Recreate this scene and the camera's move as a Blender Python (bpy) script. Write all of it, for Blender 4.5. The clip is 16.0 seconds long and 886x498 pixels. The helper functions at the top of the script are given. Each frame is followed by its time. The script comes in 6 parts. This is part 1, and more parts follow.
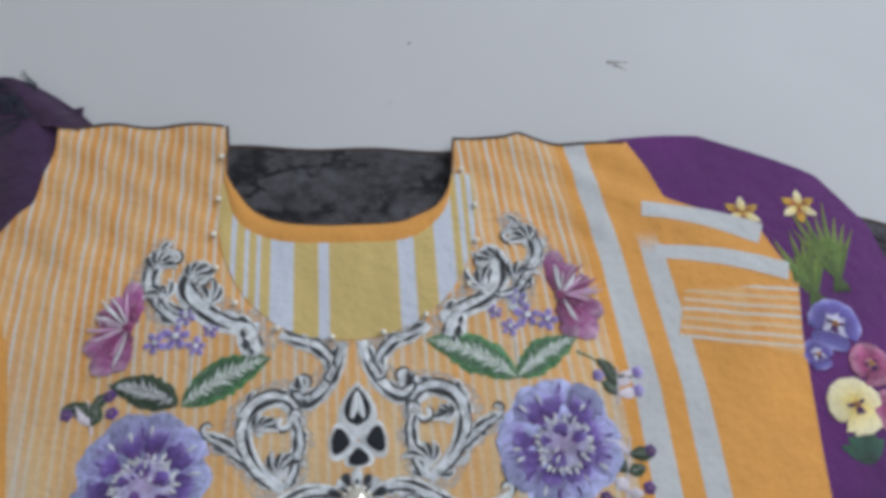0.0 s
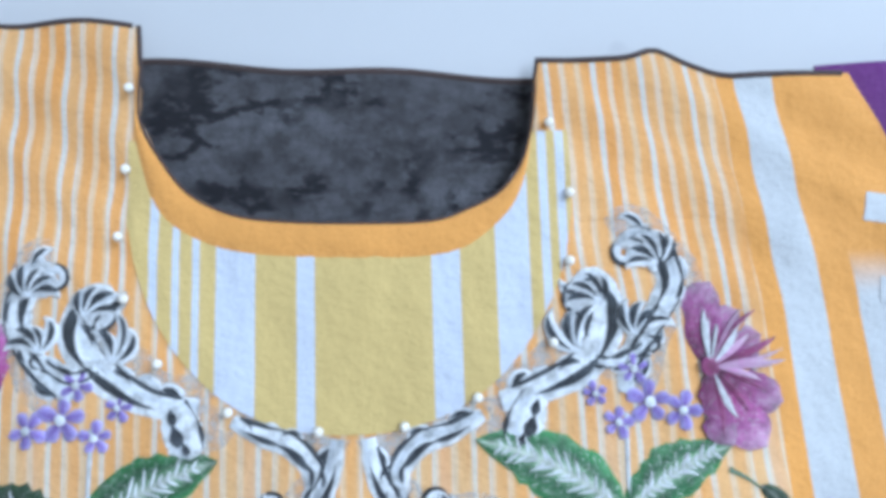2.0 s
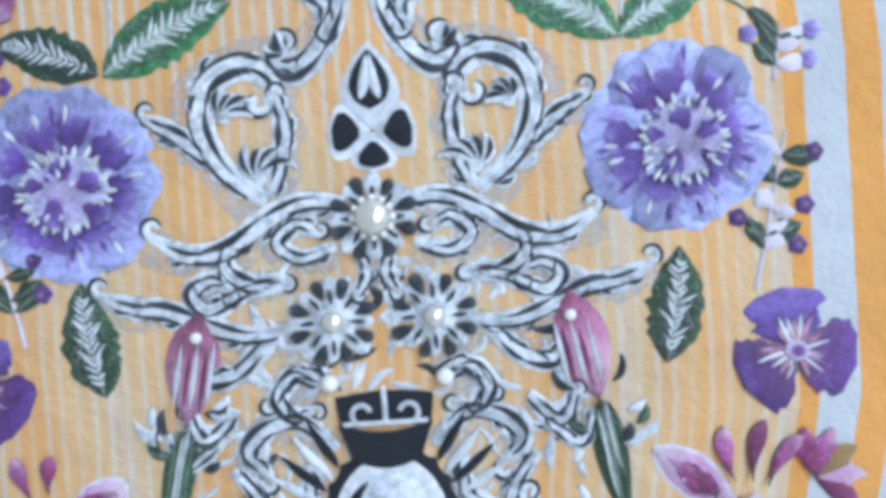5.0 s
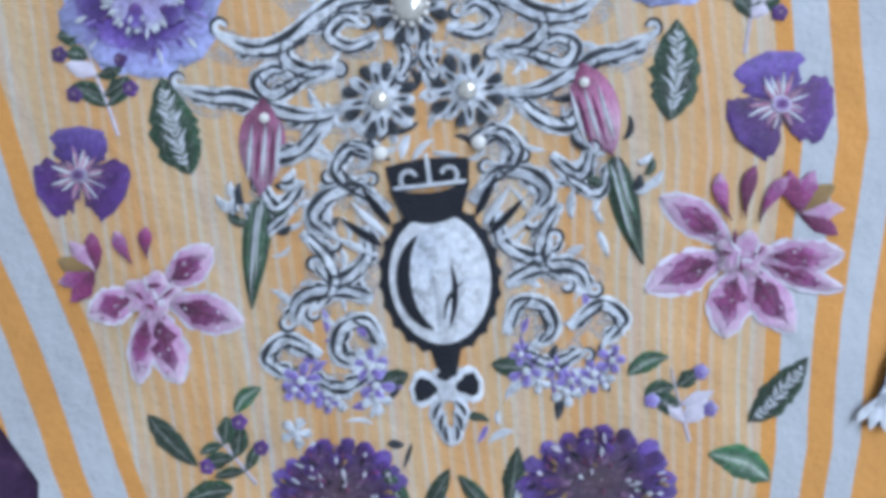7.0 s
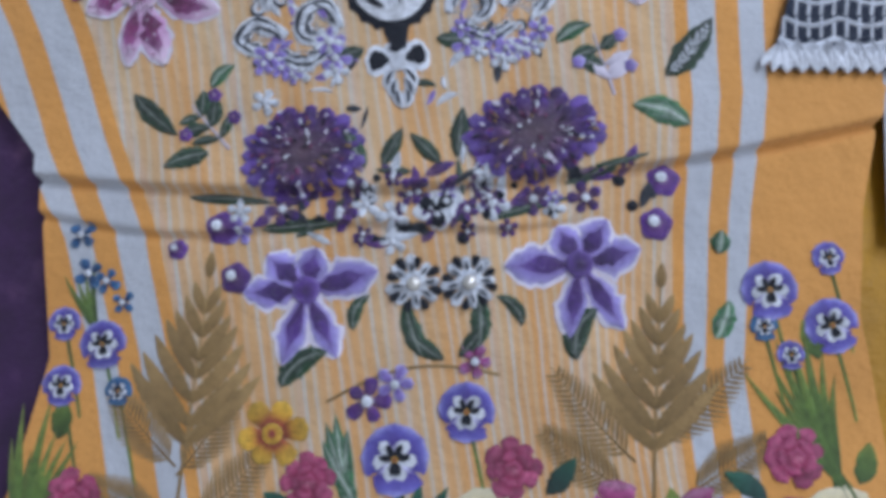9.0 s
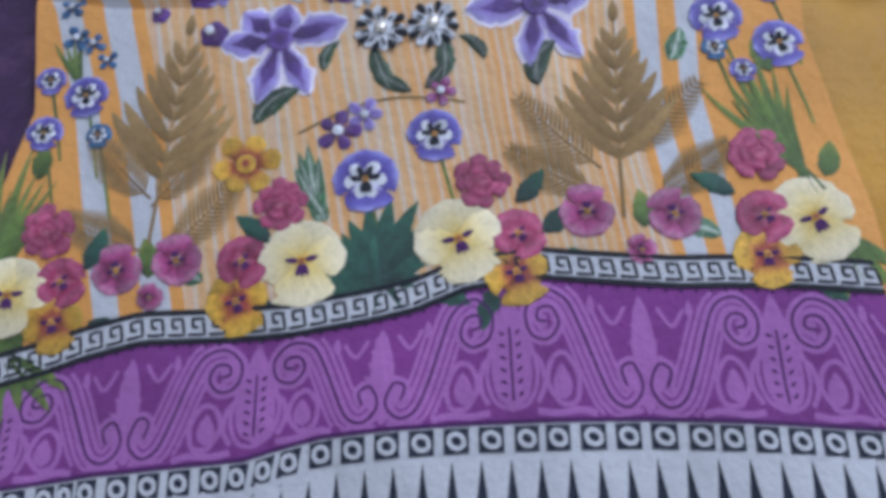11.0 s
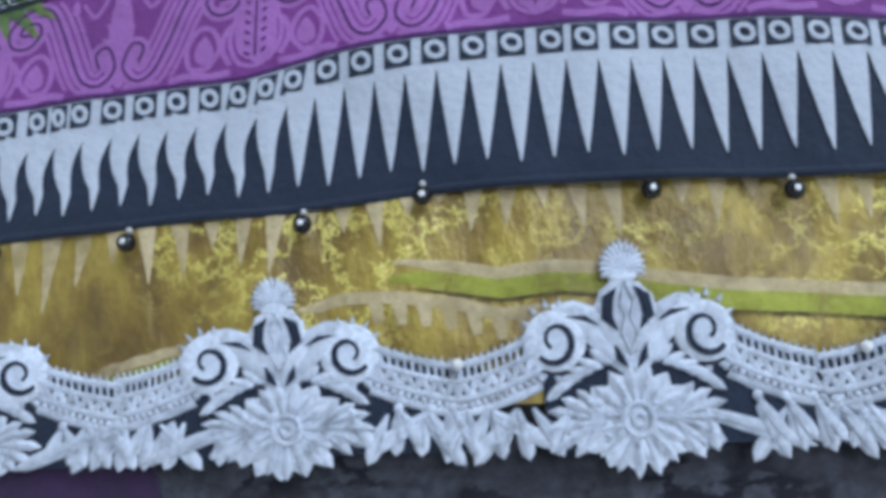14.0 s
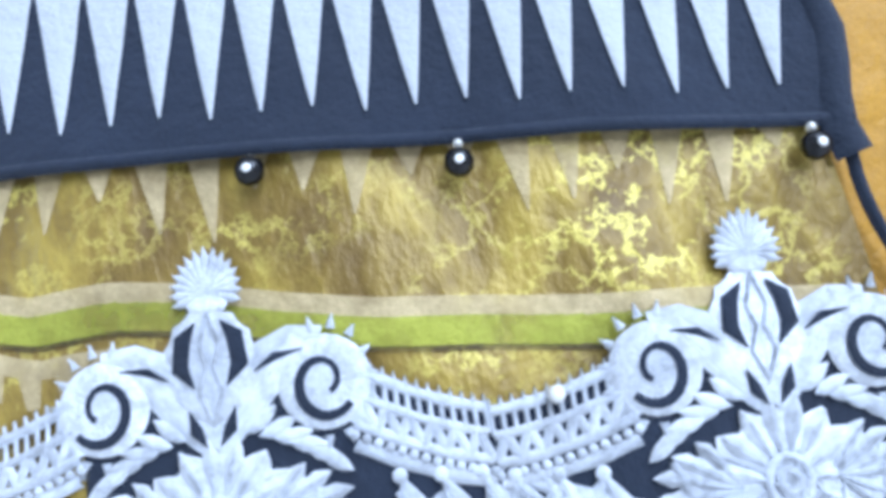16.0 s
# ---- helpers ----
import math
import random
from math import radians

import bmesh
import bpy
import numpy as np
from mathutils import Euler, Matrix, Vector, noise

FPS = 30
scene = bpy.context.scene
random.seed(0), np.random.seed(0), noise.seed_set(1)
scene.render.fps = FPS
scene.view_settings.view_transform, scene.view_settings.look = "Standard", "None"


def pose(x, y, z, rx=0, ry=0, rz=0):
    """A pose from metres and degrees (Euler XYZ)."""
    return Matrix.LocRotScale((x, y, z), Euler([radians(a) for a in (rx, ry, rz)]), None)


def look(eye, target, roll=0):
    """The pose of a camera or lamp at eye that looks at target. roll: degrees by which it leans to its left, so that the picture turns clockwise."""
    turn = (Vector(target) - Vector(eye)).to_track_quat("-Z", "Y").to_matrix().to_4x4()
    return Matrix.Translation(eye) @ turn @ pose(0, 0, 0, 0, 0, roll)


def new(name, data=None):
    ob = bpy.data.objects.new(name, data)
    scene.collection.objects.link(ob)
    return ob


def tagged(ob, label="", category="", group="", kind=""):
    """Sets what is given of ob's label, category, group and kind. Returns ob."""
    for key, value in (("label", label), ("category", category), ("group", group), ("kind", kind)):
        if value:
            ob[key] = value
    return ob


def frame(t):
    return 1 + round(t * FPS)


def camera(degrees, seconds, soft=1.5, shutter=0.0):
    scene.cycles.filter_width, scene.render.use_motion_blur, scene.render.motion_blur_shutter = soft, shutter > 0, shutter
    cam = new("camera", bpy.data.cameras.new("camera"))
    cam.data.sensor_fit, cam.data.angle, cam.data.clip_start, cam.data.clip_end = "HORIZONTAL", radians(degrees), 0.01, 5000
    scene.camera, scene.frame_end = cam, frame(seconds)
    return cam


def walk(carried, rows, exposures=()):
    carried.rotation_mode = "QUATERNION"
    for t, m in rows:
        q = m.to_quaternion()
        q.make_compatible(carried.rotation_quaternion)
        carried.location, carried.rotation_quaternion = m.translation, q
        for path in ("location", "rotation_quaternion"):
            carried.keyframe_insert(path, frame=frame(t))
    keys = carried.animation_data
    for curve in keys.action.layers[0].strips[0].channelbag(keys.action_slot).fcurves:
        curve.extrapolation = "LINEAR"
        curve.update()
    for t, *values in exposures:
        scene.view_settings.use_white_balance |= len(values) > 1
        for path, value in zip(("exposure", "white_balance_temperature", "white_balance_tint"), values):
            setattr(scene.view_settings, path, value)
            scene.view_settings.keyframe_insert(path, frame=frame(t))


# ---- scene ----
cam = camera(66.0, 16.0, soft=4.6)
PATH = [
    (0.0, 0.02716, -0.14813, 0.46617, 24.727, -2.685, -4.635),
    (0.5, 0.03764, -0.0326, 0.39308, 16.853, -1.457, -2.875),
    (1.0, 0.04065, 0.01168, 0.32005, 12.905, -0.764, -2.318),
    (1.5, 0.03841, 0.02629, 0.30101, 9.626, -0.113, -2.037),
    (2.0, 0.03399, 0.03418, 0.29605, 8.065, -0.395, -1.707),
    (2.5, 0.0396, 0.039, 0.29389, 7.114, 0.653, -1.408),
    (3.0, 0.04106, 0.0249, 0.28824, 7.505, 1.231, -1.067),
    (3.5, 0.02376, -0.02029, 0.29112, 5.312, -0.073, -1.257),
    (4.0, 0.02766, -0.06902, 0.29997, 1.891, 0.071, -1.814),
    (4.5, 0.02807, -0.11439, 0.30177, 2.663, 0.027, -2.519),
    (4.7, 0.02813, -0.11744, 0.30197, 1.085, 0.003, -2.913),
    (6.8, 0.00712, -0.20076, 0.344, -4.138, 0.592, -6.344),
    (7.0, 0.0046, -0.21301, 0.35576, -3.559, 0.325, -6.347),
    (7.5, 0.00268, -0.25497, 0.382, -2.509, -0.062, -6.621),
    (8.0, 0.00358, -0.31442, 0.39931, -0.882, 0.016, -7.122),
    (8.2, 0.00738, -0.37126, 0.39743, 4.149, 0.954, -7.153),
    (10.3, -0.00983, -0.56888, 0.3926, 8.304, 0.561, -11.276),
    (10.5, -0.01112, -0.62661, 0.38862, 13.517, 1.117, -11.167),
    (11.0, -0.01501, -0.6982, 0.36222, 16.803, 1.8, -10.962),
    (11.5, -0.02085, -0.71926, 0.32659, 15.789, 2.524, -10.626),
    (12.0, -0.02462, -0.74842, 0.30764, 14.907, 2.99, -10.493),
    (12.5, -0.03001, -0.7789, 0.29388, 14.001, 3.157, -10.526),
    (13.0, -0.03523, -0.80126, 0.29762, 12.978, 3.257, -10.699),
    (13.5, -0.04036, -0.82898, 0.29554, 12.489, 3.47, -10.826),
    (14.0, -0.04426, -0.84622, 0.29522, 11.856, 3.67, -11.245),
    (14.5, -0.02735, -0.84817, 0.29982, 11.421, 3.51, -11.513),
    (15.0, 0.02245, -0.84762, 0.26947, 11.157, 4.33, -11.857),
    (15.5, 0.07179, -0.85164, 0.20621, 12.213, 4.507, -12.531),
    (16.0, 0.08562, -0.84168, 0.19433, 9.109, 0.552, -14.746),
]
EXPOSURES = [(0.0, -0.6, 6600, 10), (0.5, -0.3, 6250, 9), (1.0, -0.03, 5800, 6), (2.0, 0.10, 5500, 6), (3.5, 0.2, 5450, 6), (4.7, 0.05, 5600, 7), (7.0, -0.27, 5550, 11), (8.2, -0.5, 5650, 14), (10.3, -0.58, 5850, 18), (11.0, -0.37, 5700, 18), (12.5, -0.07, 5460, 15), (13.5, -0.10, 5420, 11), (14.0, -0.14, 5400, 11), (14.5, -0.24, 5420, 11), (15.0, -0.04, 5320, 11), (15.5, 0.33, 5280, 12), (16.0, 0.60, 5280, 12)]
walk(cam, [(t, pose(x, y, z, rx, ry, rz)) for t, x, y, z, rx, ry, rz in PATH], EXPOSURES)

# ---------- room light and exposure ----------
world = bpy.data.worlds.new("room_air")
scene.world = world
world.use_nodes = True
world.node_tree.nodes["Background"].inputs[0].default_value = (0.75, 0.85, 1.0, 1)
world.node_tree.nodes["Background"].inputs[1].default_value = 0.25


def area_lamp(name, size_x, size_y, power, colour, eye, target):
    lamp = bpy.data.lights.new(name, "AREA")
    lamp.shape, lamp.size, lamp.size_y, lamp.energy, lamp.color = "RECTANGLE", size_x, size_y, power, colour
    ob = new(name, lamp)
    ob.matrix_world = look(eye, target)
    return ob


# two unseen area lamps, added at the right and overhead to light the cloth
area_lamp("window_light", 1.5, 1.2, 50, (0.86, 0.93, 1.0), (1.5, 0.9, 1.7), (0, -0.3, 0))
area_lamp("ceiling_light_glow", 1.1, 0.25, 24, (0.93, 0.97, 1.0), (0.9, -0.2, 2.5), (0.2, -0.3, 0))

# ---------- materials ----------


class Nodes:
    """A small wrapper to wire a material's nodes."""

    def __init__(self, name, rough=0.8, sheen=0.0, metal=0.0, coat=0.0):
        self.m = bpy.data.materials.new(name)
        self.m.use_nodes = True
        self.t = self.m.node_tree
        self.b = self.t.nodes["Principled BSDF"]
        self.b.inputs["Roughness"].default_value = rough
        self.b.inputs["Metallic"].default_value = metal
        self.b.inputs["Sheen Weight"].default_value = sheen
        self.b.inputs["Coat Weight"].default_value = coat

    def add(self, kind):
        return self.t.nodes.new(kind)

    def link(self, a, b):
        self.t.links.new(a, b)

    def coords(self, what="Object"):
        return self.add("ShaderNodeTexCoord").outputs[what]

    def noise(self, scale, detail=3, rough=0.6, vec=None, stretch=None):
        n = self.add("ShaderNodeTexNoise")
        n.inputs["Scale"].default_value, n.inputs["Detail"].default_value, n.inputs["Roughness"].default_value = scale, detail, rough
        v = vec if vec is not None else self.coords()
        if stretch:
            mp = self.add("ShaderNodeMapping")
            mp.inputs["Scale"].default_value = stretch
            self.link(v, mp.inputs["Vector"])
            v = mp.outputs[0]
        self.link(v, n.inputs["Vector"])
        return n.outputs["Fac"]

    def ramp(self, fac, stops, hard=False):
        n = self.add("ShaderNodeValToRGB")
        e = n.color_ramp.elements
        n.color_ramp.interpolation = "CONSTANT" if hard else "LINEAR"
        while len(e) < len(stops):
            e.new(0.5)
        for el, (p, c) in zip(e, stops):
            el.position, el.color = p, (*c, 1)
        self.link(fac, n.inputs[0])
        return n.outputs[0]

    def math(self, op, a, b=0.0, c=0.0):
        n = self.add("ShaderNodeMath")
        n.operation = op
        for i, v in enumerate((a, b, c)):
            if hasattr(v, "links"):
                self.link(v, n.inputs[i])
            else:
                n.inputs[i].default_value = v
        return n.outputs[0]

    def mix(self, fac, a, b, blend="MIX"):
        n = self.add("ShaderNodeMix")
        n.data_type, n.blend_type = "RGBA", blend
        for s, v in ((n.inputs[0], fac), (n.inputs[6], a), (n.inputs[7], b)):
            if hasattr(v, "links"):
                self.link(v, s)
            else:
                s.default_value = v if isinstance(v, (int, float)) else (*v, 1)
        return n.outputs[2]

    def bump(self, height, strength=0.3, dist=0.001):
        n = self.add("ShaderNodeBump")
        n.inputs["Strength"].default_value, n.inputs["Distance"].default_value = strength, dist
        self.link(height, n.inputs["Height"])
        self.link(n.outputs[0], self.b.inputs["Normal"])

    def done(self, colour):
        if hasattr(colour, "links"):
            self.link(colour, self.b.inputs["Base Color"])
        else:
            self.b.inputs["Base Color"].default_value = (*colour, 1)
        return self.m

    def uv(self):
        s = self.add("ShaderNodeSeparateXYZ")
        m = self.add("ShaderNodeUVMap")
        m.uv_map = "uv"
        self.link(m.outputs[0], s.inputs[0])
        return s.outputs[0], s.outputs[1]

    def weave(self, colour, amount=0.12, scale=900):
        """Cloth: fine weave relief, a soft uneven tone, and a fine crinkle."""
        big = self.noise(9, 4)
        tone = self.ramp(big, [(0.3, (1 - amount,) * 3), (0.7, (1 + amount * 0.4,) * 3)])
        fine = self.noise(scale, 2, 0.7)
        tone2 = self.ramp(fine, [(0.3, (1 - amount * 0.8,) * 3), (0.7, (1.0,) * 3)])
        crinkle = self.noise(60, 5, 0.6)
        self.bump(self.math("ADD", self.math("MULTIPLY", fine, 0.25), self.math("MULTIPLY", crinkle, 2.6)), 0.8, 0.0014)
        return self.done(self.mix(1.0, self.mix(1.0, colour, tone, "MULTIPLY"), tone2, "MULTIPLY"))


def cloth(name, colour, amount=0.15, rough=0.85, sheen=0.15):
    n = Nodes(name, rough, sheen)
    return n.weave(colour, amount)


ORANGE, WHITE, CREAM = (0.74, 0.35, 0.085), (0.55, 0.575, 0.62), (0.74, 0.58, 0.42)
NAVY = (0.013, 0.022, 0.046)


def striped_cotton():
    """Orange shirt cotton: fine cream pinstripes between broad white stripes near the sides."""
    n = Nodes("striped_cotton", 0.85, 0.15)
    u, v = n.uv()
    a = n.math("ABSOLUTE", u)
    wob = n.noise(10, 3)
    side = n.add("ShaderNodeSeparateXYZ")
    n.link(n.coords(), side.inputs[0])
    across = n.mix(n.math("GREATER_THAN", u, 0.0), side.outputs[0], n.math("MULTIPLY", u, 0.185))
    pin = n.math("FRACT", n.math("ADD", n.math("MULTIPLY", across, 137.0), n.math("MULTIPLY", wob, 0.9)))
    group = n.math("FRACT", n.math("MULTIPLY", u, 2.83))
    pair = n.math("FRACT", n.math("MULTIPLY", across, 45.7))
    line_tone = n.ramp(pair, [(0.0, (0.64, 0.62, 0.60)), (0.33, (0.72, 0.55, 0.40)), (0.66, (0.70, 0.50, 0.32))], True)
    orange_tone = n.ramp(n.noise(22, 2, stretch=(3.0, 0.4, 1)), [(0.35, (0.74, 0.34, 0.09)), (0.65, (0.74, 0.42, 0.17))])
    fine = n.mix(n.ramp(pin, [(0.30, (0, 0, 0)), (0.38, (1, 1, 1)), (0.66, (1, 1, 1)), (0.74, (0, 0, 0))]), orange_tone, line_tone)
    soft = n.ramp(group, [(0.0, (0.70, 0.40, 0.16)), (0.42, (0.64, 0.54, 0.36)), (0.50, (0.60, 0.58, 0.54)), (0.58, (0.64, 0.54, 0.36)), (1.0, (0.70, 0.40, 0.16))])
    faded = n.math("MULTIPLY", n.ramp(v, [(0.0, (0.35,) * 3), (0.62, (0.65,) * 3), (0.76, (0.0,) * 3)]), 1.0)
    inner = n.mix(faded, fine, soft)
    wide = n.ramp(n.math("MULTIPLY", a, 0.5), [(0.0, (0, 0, 0)), (0.452, (1, 1, 1))], True)
    broad = n.ramp(n.math("MULTIPLY", a, 0.5), [(0.0, ORANGE), (0.474, WHITE), (0.522, ORANGE), (0.562, WHITE), (0.602, ORANGE)], True)
    plain = n.ramp(n.math("MULTIPLY", a, 0.5), [(0.0, ORANGE), (0.474, WHITE), (0.522, ORANGE)], True)
    high = n.ramp(v, [(0.78, (0, 0, 0)), (0.80, (1, 1, 1))])
    return n.weave(n.mix(wide, inner, n.mix(high, broad, plain)), 0.16)


def yoke_cotton():
    n = Nodes("yoke_cotton", 0.85, 0.15)
    u, v = n.uv()
    x = n.math("ADD", n.math("MULTIPLY", u, 5.0), 0.5)
    ol, wh = (0.62, 0.47, 0.19), (0.58, 0.63, 0.76)
    stops = [(0.0, ol), (0.045, wh), (0.065, ol), (0.095, wh), (0.112, ol), (0.14, wh), (0.155, ol), (0.19, wh), (0.275, ol), (0.365, wh), (0.405, ol), (0.66, wh), (0.72, ol), (0.80, wh), (0.875, ol), (0.90, wh), (0.92, ol), (0.94, wh), (0.958, ol)]
    return n.weave(n.ramp(x, stops, True), 0.12)


def dark_print():
    """Dark printed lawn: grey-brown ground with scribbled black lines and a bluish cast."""
    n = Nodes("dark_print", 0.9, 0.1)
    turn = n.add("ShaderNodeMapping")
    turn.inputs["Rotation"].default_value = (0, 0, 0.75)
    turn.inputs["Scale"].default_value = (1.0, 2.0, 1.0)
    n.link(n.coords(), turn.inputs["Vector"])
    brush = n.noise(19, 5, 0.68, turn.outputs[0])
    k = n.ramp(brush, [(0.36, (0.040, 0.040, 0.050)), (0.48, (0.070, 0.070, 0.084)), (0.60, (0.094, 0.096, 0.115)), (0.74, (0.125, 0.126, 0.150))])
    k2 = n.ramp(n.noise(120, 4, 0.7), [(0.35, (0.55,) * 3), (0.6, (1.1,) * 3)])
    stroke = n.math("ABSOLUTE", n.math("SUBTRACT", n.noise(17, 5, 0.62, turn.outputs[0]), 0.5))
    where = n.ramp(n.noise(24, 2), [(0.44, (0, 0, 0)), (0.54, (1, 1, 1))])
    ink = n.math("MULTIPLY", n.ramp(stroke, [(0.022, (1, 1, 1)), (0.05, (0, 0, 0))]), where)
    return n.weave(n.mix(ink, n.mix(1.0, k, k2, "MULTIPLY"), (0.006, 0.006, 0.012)), 0.2)


def violet_print():
    n = Nodes("violet_print", 0.75, 0.25)
    k = n.ramp(n.noise(28, 3, 0.6), [(0.35, (0.026, 0.005, 0.042)), (0.6, (0.045, 0.010, 0.070)), (0.78, (0.12, 0.05, 0.14))])
    return n.weave(k, 0.25)


def organza():
    """Gold-brown shot organza: glossy threads; fold shading and yellow glints in crushed places are painted into the
    colour.
    """
    n = Nodes("gold_organza", 0.42, 0.3, 0.15)
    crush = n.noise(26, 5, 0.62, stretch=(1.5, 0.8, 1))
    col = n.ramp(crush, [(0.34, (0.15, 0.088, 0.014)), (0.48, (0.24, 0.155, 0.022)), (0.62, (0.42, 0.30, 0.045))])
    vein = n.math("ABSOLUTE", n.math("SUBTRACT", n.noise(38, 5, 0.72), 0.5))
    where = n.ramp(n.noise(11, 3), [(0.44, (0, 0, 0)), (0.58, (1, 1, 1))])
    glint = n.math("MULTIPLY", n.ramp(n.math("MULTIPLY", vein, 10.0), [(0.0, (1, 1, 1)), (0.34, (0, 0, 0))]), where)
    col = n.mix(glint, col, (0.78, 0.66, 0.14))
    n.bump(n.math("ADD", n.math("MULTIPLY", crush, 3.0), n.noise(16, 3, stretch=(2.5, 0.5, 1))), 0.5, 0.003)
    return n.done(col)


def thread(name, stops, across=None, noise_amount=0.35, rough=0.6, speck_at=0.62, low=0.62, mottle=0.6):
    """Embroidery or print whose colour runs from the root (0) to the tip (1) of each strip, streaked along it."""
    n = Nodes(name, rough, 0.2)
    u, v = n.uv()
    jit = n.noise(260, 3, 0.7)
    s = n.math("ADD", u, n.math("MULTIPLY", n.math("SUBTRACT", jit, 0.5), noise_amount))
    col = n.ramp(s, stops)
    if across:
        w = n.math("ADD", v, n.math("MULTIPLY", n.math("SUBTRACT", n.noise(180, 2), 0.5), 0.16))
        col2 = n.ramp(w, across[0])
        col = n.mix(across[1], col, col2)
    both = n.add("ShaderNodeCombineXYZ")
    n.link(u, both.inputs[0])
    n.link(v, both.inputs[1])
    streak = n.noise(1.0, 3, 0.65, both.outputs[0], (5.0, 26.0, 1.0))
    each = n.ramp(n.add("ShaderNodeObjectInfo").outputs["Random"], [(0.0, (low,) * 3), (1.0, (1.12,) * 3)])
    tone = n.mix(1.0, n.ramp(streak, [(0.3, (low,) * 3), (0.7, (1.15,) * 3)]), each, "MULTIPLY")
    if speck_at < 1:
        speck = n.ramp(n.noise(800, 3, 0.75), [(speck_at - 0.02, (0, 0, 0)), (speck_at + 0.12, (0.75,) * 3)])
        col = n.mix(speck, col, (0.74, 0.76, 0.78))
    if mottle:
        patch = n.ramp(n.noise(170, 4, 0.7), [(0.36, (mottle,) * 3), (0.56, (1.0,) * 3)])
        tone = n.mix(1.0, tone, patch, "MULTIPLY")
    n.bump(n.math("ADD", streak, n.noise(900, 2, 0.6)), 0.6, 0.0006)
    return n.done(n.mix(1.0, col, tone, "MULTIPLY"))


def veiled(name, colour, low=0.35, high=0.85, scale=60):
    """Cloth half seen through another: patchy cover."""
    n = Nodes(name, 0.7, 0.1)
    k = n.noise(scale, 4, 0.65)
    n.link(n.ramp(k, [(0.35, (low,) * 3), (0.62, (high,) * 3)]), n.b.inputs["Alpha"])
    return n.weave(colour, 0.2)


